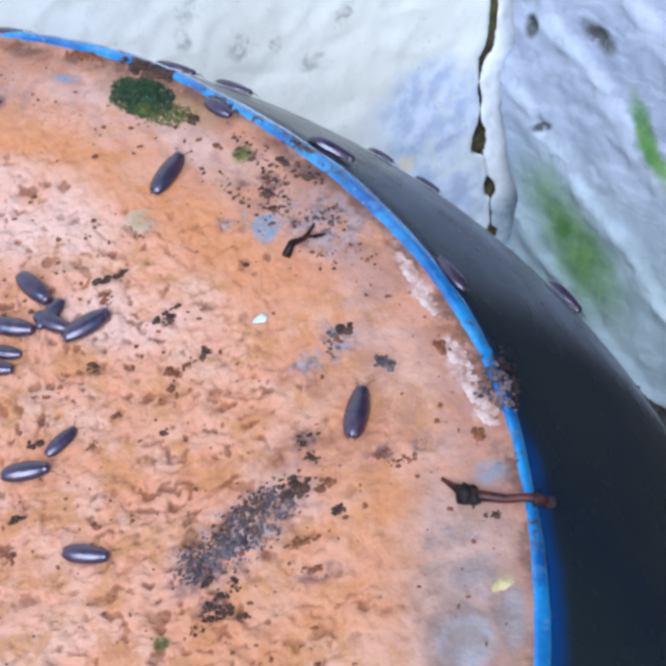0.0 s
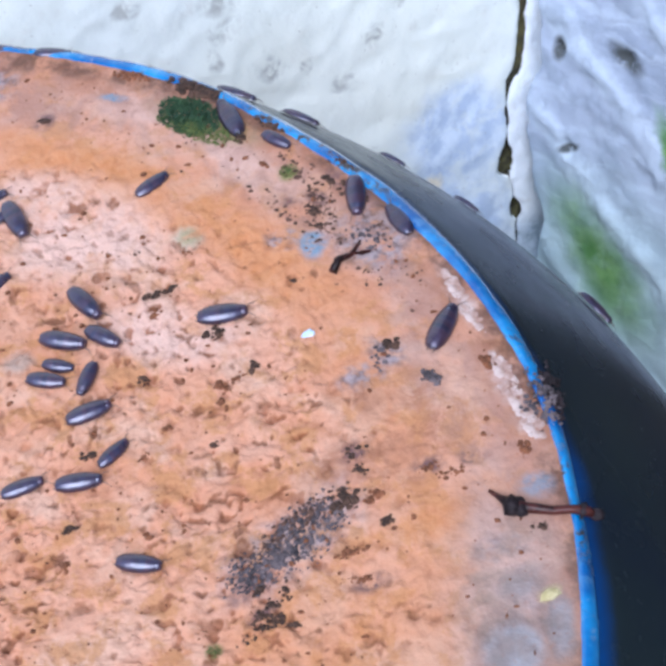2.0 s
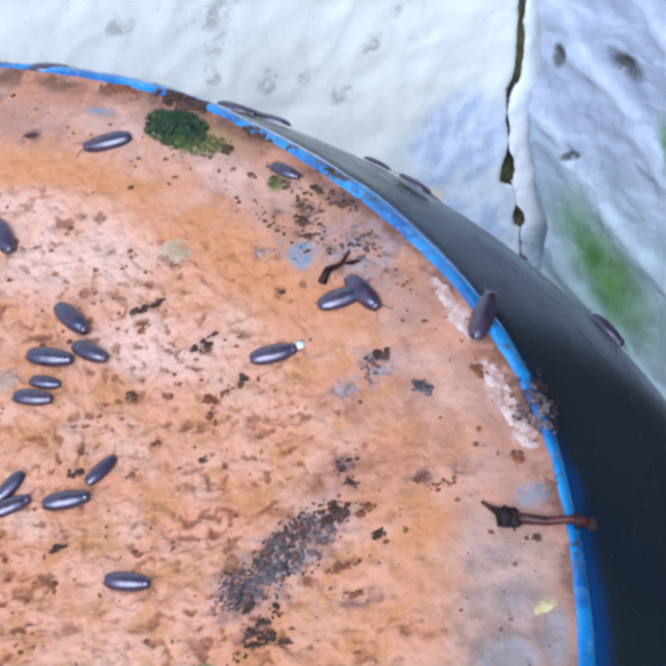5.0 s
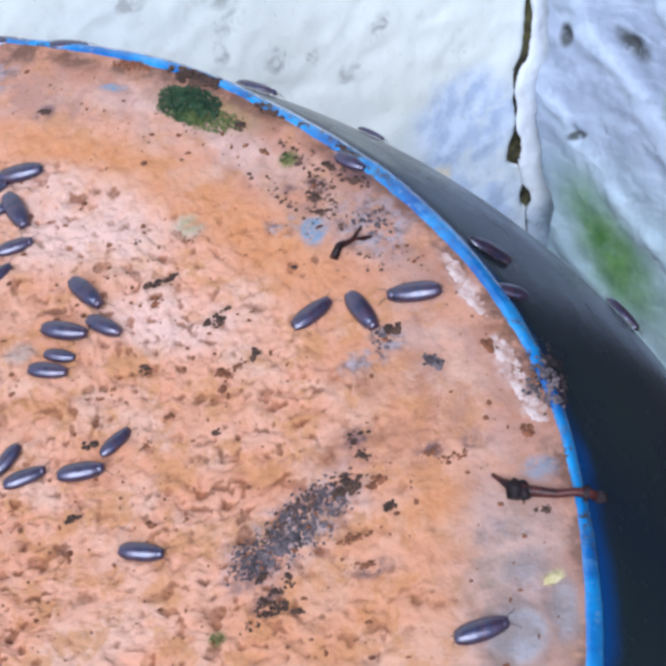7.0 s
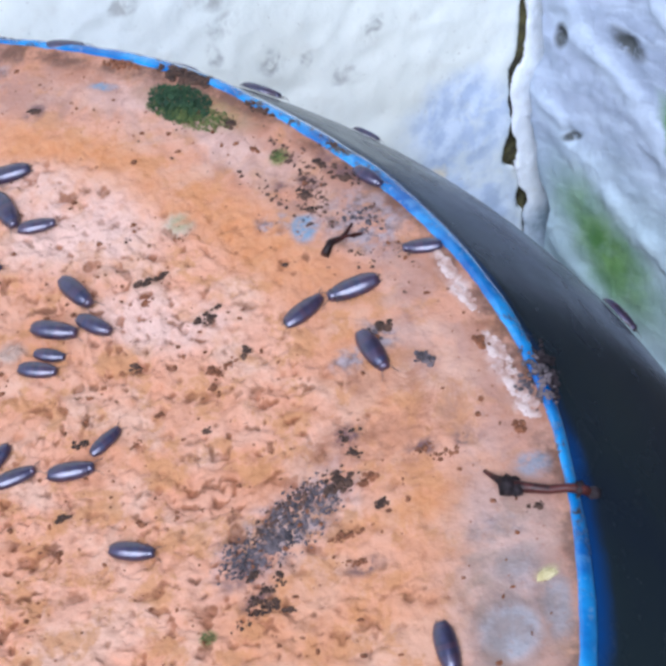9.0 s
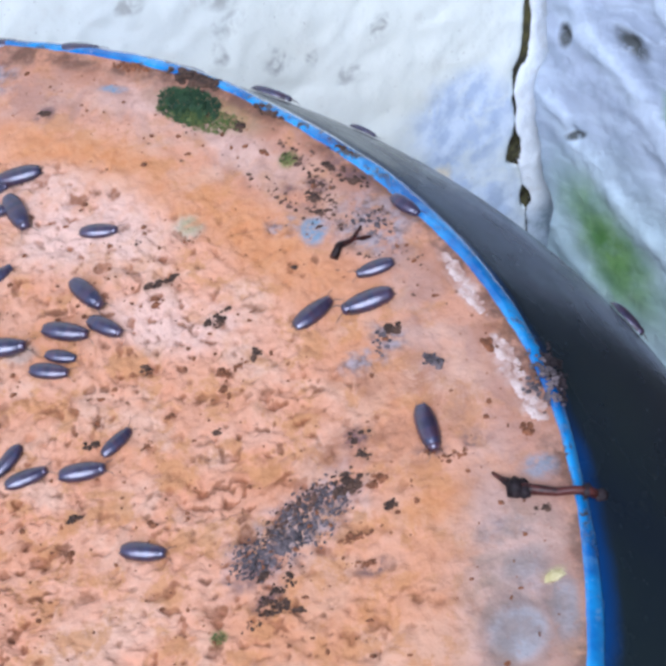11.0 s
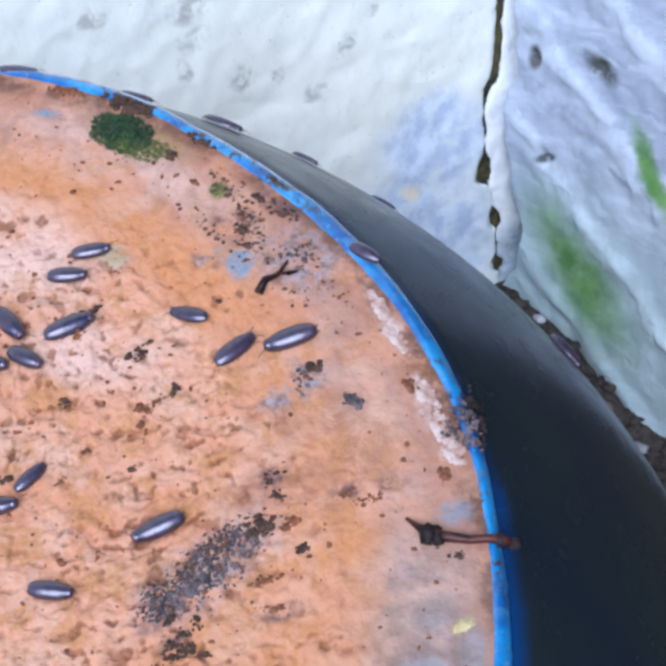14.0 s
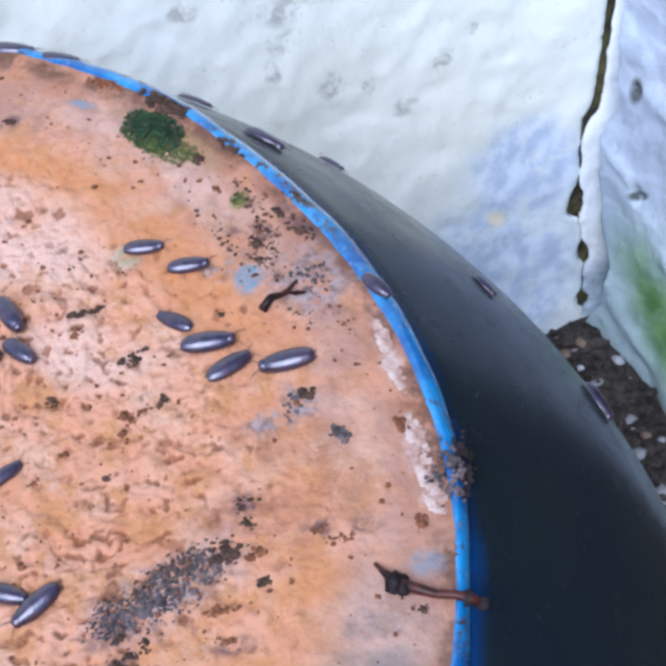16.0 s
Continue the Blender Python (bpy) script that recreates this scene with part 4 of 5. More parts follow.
def shell():
    """Smooth pearly cuticle: almost black below, a strong broad gloss on top."""
    m = Mat("woodlouse_shell", 0.3, spec=0.7, coat=1.0)
    wide = m.noise(7, 3.0).outputs["Fac"]
    col = m.mix(m.span(wide, 0.36, 0.64), (0.007, 0.006, 0.020), (0.020, 0.017, 0.050))
    col = m.mix(m.math("MULTIPLY", m.random(), 0.7), col, (0.055, 0.018, 0.030))
    m.b.inputs["IOR"].default_value = 1.6
    m.b.inputs["Coat IOR"].default_value = 1.6
    m.b.inputs["Coat Roughness"].default_value = 0.24
    m.b.inputs["Specular Tint"].default_value = (0.66, 0.69, 1.0, 1.0)
    return m.done(col, m.span(wide, 0.3, 0.7, 0.28, 0.40), m.bump(wide, 0.02, 0.08))


plate_mat = shell()
skirt_mat = simple("woodlouse_skirt", (0.05, 0.042, 0.055), (0.15, 0.125, 0.15), 12, 0.45, 0.00005)
leg_mat = simple("woodlouse_leg", (0.05, 0.036, 0.034), (0.12, 0.085, 0.075), 12, 0.45, 0.00002)


def half_width(x):
    """Half the body's width at x from -0.5 (tail) to 0.5 (head), for a body 1 long."""
    k = max(0.0, 1 - abs(x / 0.505) ** 2.5)
    return 0.205 * k ** 0.55 * (1 - 0.10 * x)


def plate(bm, x0, x1, lift, grow, n=10, rows=3):
    """One arched back plate from x0 (rear) to x1 (front), lapping over the next behind it."""
    def at(u, v):
        x = x0 + (x1 - x0) * v
        w = half_width(x) * (1 + grow * (1 - v))
        a = math.pi * u
        side = -math.cos(a)
        back = 0.035 * abs(side) ** 3                     # the plates' corners sweep back
        h = (0.02 + 0.60 * w) * math.sin(a)
        return (x - back, w * side, 0.035 + h + lift * (1 - v) * math.sin(a) ** 0.5)
    vs = grid(bm, n, rows, at)
    # a turned-down rear lip gives the plate its thickness
    rim = [bm.verts.new(col[0].co) for col in vs]
    lip = [bm.verts.new(col[0].co + Vector((0.003, 0, -0.010))) for col in vs]
    for i in range(n):
        bm.faces.new((rim[i], lip[i], lip[i + 1], rim[i + 1]))


def build_louse():
    top = new("woodlouse")
    cuts = [0.375, 0.275, 0.175, 0.075, -0.025, -0.125, -0.225, -0.315]
    for front, rear in zip(cuts, cuts[1:]):
        bm = bmesh.new()
        plate(bm, rear - 0.004, front, 0.0075, 0.0120, 14, 3)
        part("back_plate", bm, plate_mat, top)
    for front, rear in ((-0.315, -0.355), (-0.355, -0.392), (-0.392, -0.425), (-0.425, -0.455)):
        bm = bmesh.new()
        plate(bm, rear - 0.003, front, 0.0055, 0.0090, 12, 2)
        part("tail_plate", bm, plate_mat, top)
    bm = bmesh.new()
    grid(bm, 8, 3, lambda u, v: (-0.45 - 0.055 * v, 0.055 * (1 - v) ** 0.8 * -math.cos(math.pi * u), 0.035 + 0.055 * (1 - 0.6 * v) * math.sin(math.pi * u)))
    part("tail_tip", bm, plate_mat, top)
    bm = bmesh.new()
    grid(bm, 10, 6, lambda u, v: (0.37 + 0.115 * math.sin(v * math.pi / 2), half_width(0.375) * 0.92 * max(0.0, math.cos(v * math.pi / 2)) ** 0.6 * -math.cos(math.pi * u),
                                 0.03 + (0.125 * math.cos(v * math.pi / 2) ** 0.5 * math.sin(math.pi * u) ** 0.8 if v < 1 else 0.02)))
    head = part("head", bm, plate_mat, top)
    # the pale skirt under the plates, closed below
    bm = bmesh.new()
    ring = [(half_width(-0.47 + 0.94 * i / 16) * 1.01, -0.47 + 0.94 * i / 16) for i in range(17)]
    lower = [bm.verts.new((x, s * w * 0.98, 0.022)) for s in (1, -1) for w, x in (ring if s == 1 else ring[::-1])]
    upper = [bm.verts.new((v.co.x, v.co.y * 0.94, 0.07)) for v in lower]
    for i in range(len(lower)):
        j = (i + 1) % len(lower)
        bm.faces.new((lower[i], lower[j], upper[j], upper[i]))
    bm.faces.new(lower[::-1])
    part("skirt", bm, skirt_mat, top, "paler underside margin")
    for s in (1, -1):
        bm = bmesh.new()
        tube(bm, [(0.45, 0.05 * s, 0.06), (0.52, 0.11 * s, 0.09), (0.58, 0.13 * s, 0.06), (0.66, 0.20 * s, 0.02)], [0.010, 0.009, 0.007, 0.003], 5)
        part("antenna", bm, leg_mat, head)
        bm = bmesh.new()
        tube(bm, [(-0.45, 0.045 * s, 0.04), (-0.50, 0.06 * s, 0.035), (-0.545, 0.065 * s, 0.025)], [0.016, 0.013, 0.004], 5)
        part("tail_prong", bm, leg_mat, top)
    for s in (1, -1):
        bm = bmesh.new()
        tube(bm, [(0, 0, 0.05), (0.005, 0.05 * s, 0.045), (0.012, 0.085 * s, 0.0)], [0.014, 0.011, 0.005], 4)
        first = part("leg", bm, leg_mat, top)
        for i in range(7):
            x = 0.31 - 0.10 * i
            leg = first if i == 0 else new("leg", first.data)
            leg.parent = top
            leg.location = (x, s * (half_width(x) - 0.062), 0)
            leg.rotation_euler = (0, 0, s * radians((i - 3) * 9))
    return top


first_louse = build_louse()
tagged(first_louse, "slate-grey woodlouse with a shiny segmented back", "woodlouse", "woodlice on the jar")
used_first = False


def louse(place, length):
    """A woodlouse of that length at a pose, its head along x."""
    global used_first
    ob = copy_thing(first_louse, place) if used_first else first_louse
    used_first = True
    ob.matrix_basis = place
    ob.scale = (length * 0.95, length * random.uniform(0.90, 0.98), length * random.uniform(0.92, 1.05))
    return ob


random.seed(55)
louse(base_pose(0.3360, 0.4889, -47.6), 0.0132)
louse(base_pose(0.3085, 0.4273, -15.4), 0.0132)
louse(base_pose(0.3666, 0.4289, -31.5), 0.0111)
louse(base_pose(0.2166, 0.6529, -61.7), 0.0140)
louse(base_pose(0.1796, 0.6589, 7.2), 0.0100)
louse(base_pose(0.1726, 0.7005, 15.1), 0.0100)
louse(base_pose(0.1961, 0.5371, 37.3), 0.0100)
louse(base_pose(0.1934, 0.4701, 91.7), 0.0100)
louse(base_pose(0.3042, 0.3870, -15.2), 0.0089)
louse(base_pose(0.2888, 0.3645, -12.9), 0.0109)
louse(base_pose(0.3928, 0.2398, 44.4), 0.0097)
louse(base_pose(0.3479, 0.1995, 4.2), 0.0121)
louse(base_pose(0.2698, 0.1989, 17.9), 0.0112)
louse(base_pose(0.4370, 0.0741, -10.3), 0.0115)
walker_a = louse(base_pose(0.5227, 0.6692, 59.6), 0.0140)
walker_c = louse(base_pose(0.3618, 0.4432, -124.7), 0.0102)
walker_e = louse(base_pose(0.4161, 0.4200, 29.5), 0.0135)
walker_e2 = louse(base_pose(0.1192, 0.3248, 4.9), 0.0122)
walker_x = louse(base_pose(0.2019, 0.5690, 10.8), 0.0108)
walker_k = louse(base_pose(0.7887, 0.2453, 77.2), 0.0140)
walker_l = louse(base_pose(0.5964, 0.7823, -44.0), 0.0098)
walker_v = louse(side_pose(26.74, 0.0300, 9.0), 0.0113)
walker_y = louse(side_pose(43.68, 0.0562, 204.0), 0.0134)
walker_u = louse(base_pose(0.6008, -0.1506, 11.0), 0.0128)
walker_q = louse(base_pose(0.1052, 0.6739, 4.3), 0.0108)
walker_xx = louse(base_pose(0.0883, 0.5537, -7.2), 0.0110)
walker_yy = louse(base_pose(0.0784, 0.3972, -1.0), 0.0139)
walker_w2 = louse(side_pose(5.00, 0.7500, 60.0), 0.0103)
walker_m = louse(side_pose(76.30, 0.0130, 188.0), 0.0125)
walker_n = louse(side_pose(62.93, 0.1167, 188.0), 0.0130)
walker_o = louse(side_pose(59.18, 0.1814, 188.0), 0.0120)
walker_cl = louse(side_pose(90.00, 0.6000, 188.0), 0.0111)
walker_r = louse(side_pose(48.45, 0.3206, 188.0), 0.0090)
walker_s = louse(side_pose(44.94, 0.3700, 188.0), 0.0090)
walker_t = louse(side_pose(33.08, 0.5080, 188.0), 0.0140)
walker_ml = louse(side_pose(78.85, 0.0130, 188.0), 0.0130)
walker_fr = louse(side_pose(84.22, 0.0130, 188.0), 0.0140)

for ob in (walker_w2, walker_m, walker_n, walker_o, walker_cl, walker_r, walker_s, walker_t, walker_ml, walker_fr):
    tagged(ob, "dark slate woodlouse clinging to the jar's glazed side")


def motions():
    walk(walker_a, [
        (0, base_pose(0.5227, 0.6692, 59.6)),
        (0.5, base_pose(0.5486, 0.7133, 62.6)),
        (1, base_pose(0.5584, 0.7460, 72.3)),
        (1.5, base_pose(0.5534, 0.7766, 97.0)),
        (2, base_pose(0.5421, 0.8086, 115.2)),
        (2.5, base_pose(0.5253, 0.8244, 129.9)),
        (3, base_pose(0.5005, 0.8407, 138.8)),
        (3.5, base_pose(0.4735, 0.8486, 148.5)),
        (4, base_pose(0.4529, 0.8516, 159.2)),
        (4.2, base_pose(0.4373, 0.8384, 165.1)),
        (5.3, base_pose(0.3393, 0.7993, -162.6)),
        (6.3, base_pose(0.2437, 0.7463, -142.6)),
        (6.5, base_pose(0.2472, 0.7329, -146.7)),
        (7, base_pose(0.2139, 0.7238, -172.0)),
        (7.5, base_pose(0.2112, 0.7219, -169.4)),
        (8, base_pose(0.2096, 0.7221, -169.2)),
        (8.5, base_pose(0.2112, 0.7221, -169.6)),
        (16, base_pose(0.2112, 0.7221, -169.6)),
    ])
    walk(walker_c, [
        (0, base_pose(0.3618, 0.4432, -124.7)),
        (0.5, base_pose(0.3552, 0.4270, -119.2)),
        (1, base_pose(0.3517, 0.3978, -115.0)),
        (1.5, base_pose(0.3489, 0.3888, -113.0)),
        (2, base_pose(0.3472, 0.3614, -108.8)),
        (2.5, base_pose(0.3423, 0.3507, -114.9)),
        (3, base_pose(0.3330, 0.3275, -128.4)),
        (3.5, base_pose(0.3193, 0.3094, -132.1)),
        (4, base_pose(0.3021, 0.2888, -132.3)),
        (4.2, base_pose(0.2871, 0.2750, -132.3)),
        (5.5, base_pose(0.2645, 0.2148, -129.1)),
        (6.5, base_pose(0.2410, 0.2299, -124.2)),
        (7, base_pose(0.2405, 0.2271, -124.1)),
        (16, base_pose(0.2405, 0.2271, -124.1)),
    ])
    walk(walker_e, [
        (0, base_pose(0.4161, 0.4200, 29.5)),
        (0.5, base_pose(0.4458, 0.4363, 21.9)),
        (1, base_pose(0.4701, 0.4359, 12.0)),
        (1.5, base_pose(0.5064, 0.4427, 3.6)),
        (2, base_pose(0.5388, 0.4489, 3.8)),
        (2.5, base_pose(0.5757, 0.4548, 10.3)),
        (3, base_pose(0.6198, 0.4626, 15.1)),
        (3.5, base_pose(0.6432, 0.4675, 14.9)),
        (4, base_pose(0.6624, 0.4668, 4.8)),
        (4.2, base_pose(0.6597, 0.4581, 2.4)),
        (5.2, base_pose(0.7450, 0.4791, 16.9)),
        (6.3, base_pose(0.8525, 0.4981, 10.7)),
        (6.5, side_pose(29.72, 0.0300, 279.0)),
        (7, side_pose(30.33, 0.0707, 243.0)),
        (7.5, side_pose(33.61, 0.1629, 270.0)),
        (8.2, side_pose(42.00, 0.4200, 150.0)),
        (9.5, side_pose(60.00, 0.6000, 130.0)),
        (16, side_pose(62.00, 0.6200, 130.0)),
    ])
    walk(walker_e2, [
        (0, base_pose(0.1192, 0.3248, 4.9)),
        (1, base_pose(0.2464, 0.3034, 10.8)),
        (1.5, base_pose(0.2955, 0.3046, 14.6)),
        (2, base_pose(0.3544, 0.3070, 19.6)),
        (2.5, base_pose(0.4090, 0.3308, 27.3)),
        (3, base_pose(0.4641, 0.3638, 33.3)),
        (3.5, base_pose(0.5198, 0.3823, 18.5)),
        (4, base_pose(0.5791, 0.3862, 8.5)),
        (4.2, base_pose(0.5928, 0.3808, 4.9)),
        (5.3, base_pose(0.6362, 0.3980, 9.6)),
        (6.3, base_pose(0.6612, 0.4038, 19.2)),
        (6.5, base_pose(0.6701, 0.4093, 23.9)),
        (7, base_pose(0.6640, 0.4134, 37.0)),
        (7.5, base_pose(0.6655, 0.4134, 38.2)),
        (16, base_pose(0.6655, 0.4134, 38.2)),
    ])
    walk(walker_x, [
        (0, base_pose(0.2019, 0.5690, 10.8)),
        (0.6, base_pose(0.2578, 0.6110, 23.8)),
        (1, base_pose(0.2932, 0.6254, 26.4)),
        (1.5, base_pose(0.3594, 0.6530, 31.7)),
        (2, base_pose(0.4251, 0.6947, 38.3)),
        (2.5, base_pose(0.4898, 0.7160, 31.0)),
        (3, base_pose(0.5636, 0.7465, 24.5)),
        (3.5, base_pose(0.6219, 0.7648, 17.7)),
        (4, base_pose(0.6476, 0.7871, 42.6)),
        (4.3, side_pose(52.81, 0.0300, 300.0)),
        (5.5, side_pose(62.00, 0.3000, 40.0)),
        (7, side_pose(72.00, 0.6000, 20.0)),
        (16, side_pose(78.00, 0.7000, 20.0)),
    ])
    walk(walker_k, [
        (0, base_pose(0.7887, 0.2453, 77.2)),
        (0.5, base_pose(0.8029, 0.2803, 73.3)),
        (1, base_pose(0.8171, 0.3205, 67.6)),
        (1.5, base_pose(0.8310, 0.3538, 63.8)),
        (2, base_pose(0.8472, 0.3939, 61.9)),
        (2.5, base_pose(0.8667, 0.4243, 52.4)),
        (3, base_pose(0.8772, 0.4309, 40.1)),
        (3.5, base_pose(0.8963, 0.4274, 25.4)),
        (4, base_pose(0.9142, 0.4202, 9.7)),
        (4.2, base_pose(0.9080, 0.4108, 4.9)),
        (4.7, base_pose(0.9176, 0.4137, 39.4)),
        (5.2, base_pose(0.9132, 0.4220, 89.9)),
        (5.7, base_pose(0.8736, 0.4277, 139.3)),
        (6.3, base_pose(0.8151, 0.4290, 168.0)),
        (6.5, base_pose(0.8215, 0.4313, 175.1)),
        (7, base_pose(0.8071, 0.4301, -178.9)),
        (7.5, base_pose(0.7990, 0.4279, -175.2)),
        (8, base_pose(0.7708, 0.4315, -165.5)),
        (8.5, base_pose(0.7526, 0.4286, -162.1)),
        (8.7, base_pose(0.7358, 0.4431, -162.1)),
        (11, base_pose(0.7417, 0.4228, -162.3)),
        (16, base_pose(0.7417, 0.4228, -162.3)),
    ])
    walk(walker_l, [
        (0, base_pose(0.5964, 0.7823, -44.0)),
        (0.5, base_pose(0.6081, 0.7672, -41.1)),
        (1, base_pose(0.6099, 0.7652, -39.5)),
        (1.5, base_pose(0.6103, 0.7614, -37.6)),
        (2, base_pose(0.6147, 0.7560, -37.5)),
        (2.5, base_pose(0.6264, 0.7459, -37.3)),
        (3, base_pose(0.6393, 0.7384, -35.4)),
        (3.5, base_pose(0.6459, 0.7330, -33.5)),
        (4, base_pose(0.6504, 0.7299, -33.6)),
        (4.2, base_pose(0.6412, 0.7216, -33.5)),
        (6.3, base_pose(0.6891, 0.6913, -39.7)),
        (6.5, base_pose(0.7091, 0.6868, -39.8)),
        (7, base_pose(0.7247, 0.6718, -37.8)),
        (7.5, base_pose(0.7377, 0.6590, -39.8)),
        (8, base_pose(0.7542, 0.6446, -43.6)),
        (8.5, base_pose(0.7589, 0.6402, -44.0)),
        (11, base_pose(0.8031, 0.5814, -45.8)),
        (11.5, base_pose(0.8110, 0.5713, -41.5)),
        (12, base_pose(0.8205, 0.5640, -39.4)),
        (12.5, base_pose(0.8298, 0.5569, -39.6)),
        (13, base_pose(0.8403, 0.5512, -39.5)),
        (13.5, base_pose(0.8474, 0.5508, -38.8)),
        (14, base_pose(0.8486, 0.5536, -39.5)),
        (14.5, base_pose(0.8444, 0.5556, -41.5)),
        (15, base_pose(0.8531, 0.5517, -41.9)),
        (15.5, base_pose(0.8514, 0.5497, -41.7)),
        (16, base_pose(0.8485, 0.5451, -41.8)),
    ])
    walk(walker_v, [
        (0, side_pose(26.74, 0.0300, 9.0)),
        (0.5, base_pose(0.8883, 0.4700, 115.9)),
        (1, base_pose(0.8523, 0.5033, 118.5)),
        (1.5, base_pose(0.8187, 0.5490, 126.3)),
        (2, base_pose(0.7941, 0.5841, 120.1)),
        (2.4, base_pose(0.7858, 0.6132, 95.7)),
        (2.8, side_pose(39.83, 0.0300, 306.0)),
        (3.2, side_pose(41.22, 0.0581, 300.0)),
        (3.5, side_pose(42.12, 0.0931, 297.0)),
        (4.2, side_pose(40.69, 0.0915, 285.0)),
        (5.5, side_pose(52.00, 0.3500, 60.0)),
        (7, side_pose(70.00, 0.6000, 40.0)),
        (16, side_pose(75.00, 0.7000, 40.0)),
    ])
    walk(walker_y, [
        (0, side_pose(43.68, 0.0562, 204.0)),
        (0.5, side_pose(44.27, 0.0479, 177.0)),
        (1, base_pose(0.7525, 0.6594, -50.9)),
        (1.5, base_pose(0.7424, 0.6543, -59.8)),
        (2, base_pose(0.7328, 0.6348, -87.6)),
        (2.5, base_pose(0.7160, 0.6128, -102.9)),
        (3, base_pose(0.7152, 0.5768, -91.3)),
        (3.5, base_pose(0.7309, 0.5476, -59.0)),
        (4, base_pose(0.7589, 0.5188, -45.4)),
        (4.2, base_pose(0.7620, 0.5076, -38.5)),
        (5.3, base_pose(0.7449, 0.4691, -58.6)),
        (6.3, base_pose(0.7194, 0.4384, -58.1)),
        (6.5, base_pose(0.7314, 0.4281, -58.2)),
        (7, base_pose(0.7341, 0.4083, -60.7)),
        (7.5, base_pose(0.7386, 0.3840, -62.4)),
        (8, base_pose(0.7590, 0.3579, -62.5)),
        (8.5, base_pose(0.7663, 0.3356, -62.6)),
        (8.7, base_pose(0.7567, 0.3403, -62.5)),
        (10.8, base_pose(0.8134, 0.2247, -68.8)),
        (11, base_pose(0.8145, 0.2138, -77.5)),
        (11.25, base_pose(0.8002, 0.2165, -125.8)),
        (11.5, base_pose(0.7765, 0.2202, -150.1)),
        (12, base_pose(0.7391, 0.2159, -158.1)),
        (12.5, base_pose(0.6963, 0.2030, -153.6)),
        (13, base_pose(0.6614, 0.1858, -156.9)),
        (13.5, base_pose(0.6122, 0.1692, -159.7)),
        (14, base_pose(0.5715, 0.1517, -156.5)),
        (14.5, base_pose(0.5359, 0.1337, -153.2)),
        (15, base_pose(0.5118, 0.1107, -147.3)),
        (15.5, base_pose(0.5009, 0.0927, -139.2)),
        (16, base_pose(0.4794, 0.0612, -128.7)),
    ])
    walk(walker_u, [
        (0, base_pose(0.6008, -0.1506, 11.0)),
        (5, base_pose(0.6947, -0.1103, 11.1)),
        (6.3, base_pose(0.7774, -0.0910, 14.1)),
        (6.5, base_pose(0.8076, -0.0845, 14.1)),
        (7, base_pose(0.8650, -0.0679, 14.2)),
        (7.5, base_pose(0.8826, -0.0552, 21.0)),
        (8, base_pose(0.9036, -0.0509, 12.0)),
        (8.2, base_pose(0.9006, -0.0609, -4.0)),
        (8.3, base_pose(0.8945, -0.0671, -14.0)),
        (8.5, base_pose(0.8800, -0.0772, -31.0)),
        (8.7, base_pose(0.8577, -0.0814, -48.0)),
        (9.2, base_pose(0.8150, -0.1000, -100.0)),
        (9.9, base_pose(0.7450, -0.1220, -150.0)),
        (10.8, base_pose(0.6613, -0.1352, -172.3)),
        (12, base_pose(0.5897, -0.0849, -172.5)),
        (12.5, base_pose(0.5584, -0.0834, -172.7)),
        (13, base_pose(0.5171, -0.0407, -172.6)),
        (13.5, base_pose(0.4821, -0.0495, -170.9)),
        (14, base_pose(0.4484, -0.0540, -167.9)),
        (16, base_pose(0.3182, -0.1226, -160.6)),
    ])
    walk(walker_q, [
        (0, base_pose(0.1052, 0.6739, 4.3)),
        (4, base_pose(0.0924, 0.6374, 4.4)),
        (6.6, base_pose(0.2082, 0.5924, 10.6)),
        (7, base_pose(0.2197, 0.5866, 14.6)),
        (7.5, base_pose(0.2343, 0.5894, 12.0)),
        (8, base_pose(0.2534, 0.5932, 12.1)),
        (8.5, base_pose(0.2750, 0.6001, 11.8)),
        (8.7, base_pose(0.2637, 0.6161, 9.2)),
        (10.8, base_pose(0.3438, 0.6103, -3.4)),
        (11, base_pose(0.3474, 0.6000, -4.5)),
        (11.5, base_pose(0.3636, 0.5995, 1.7)),
        (12, base_pose(0.3771, 0.6012, 6.6)),
        (12.5, base_pose(0.3969, 0.6019, 11.5)),
        (13, base_pose(0.4091, 0.6039, 6.5)),
        (13.5, base_pose(0.4307, 0.6045, 9.6)),
        (14, base_pose(0.4475, 0.6035, 5.6)),
        (14.5, base_pose(0.4649, 0.6061, 1.4)),
        (15, base_pose(0.4750, 0.6060, 0.0)),
        (15.5, base_pose(0.4923, 0.6070, 5.8)),
        (16, base_pose(0.5082, 0.6073, 6.4)),
    ])
    walk(walker_xx, [
        (0, base_pose(0.0883, 0.5537, -7.2)),
        (10, base_pose(0.1004, 0.5678, -7.7)),
        (12, base_pose(0.2411, 0.5815, -10.0)),
        (12.5, base_pose(0.2804, 0.5754, -11.4)),
        (13, base_pose(0.3212, 0.5696, -5.6)),
        (13.5, base_pose(0.3655, 0.5673, -3.8)),
        (14, base_pose(0.4154, 0.5636, -4.0)),
        (14.5, base_pose(0.4547, 0.5587, -2.0)),
        (15, base_pose(0.4919, 0.5611, -3.3)),
        (15.5, base_pose(0.5302, 0.5673, 10.8)),
        (16, base_pose(0.5794, 0.5762, 10.3)),
    ])
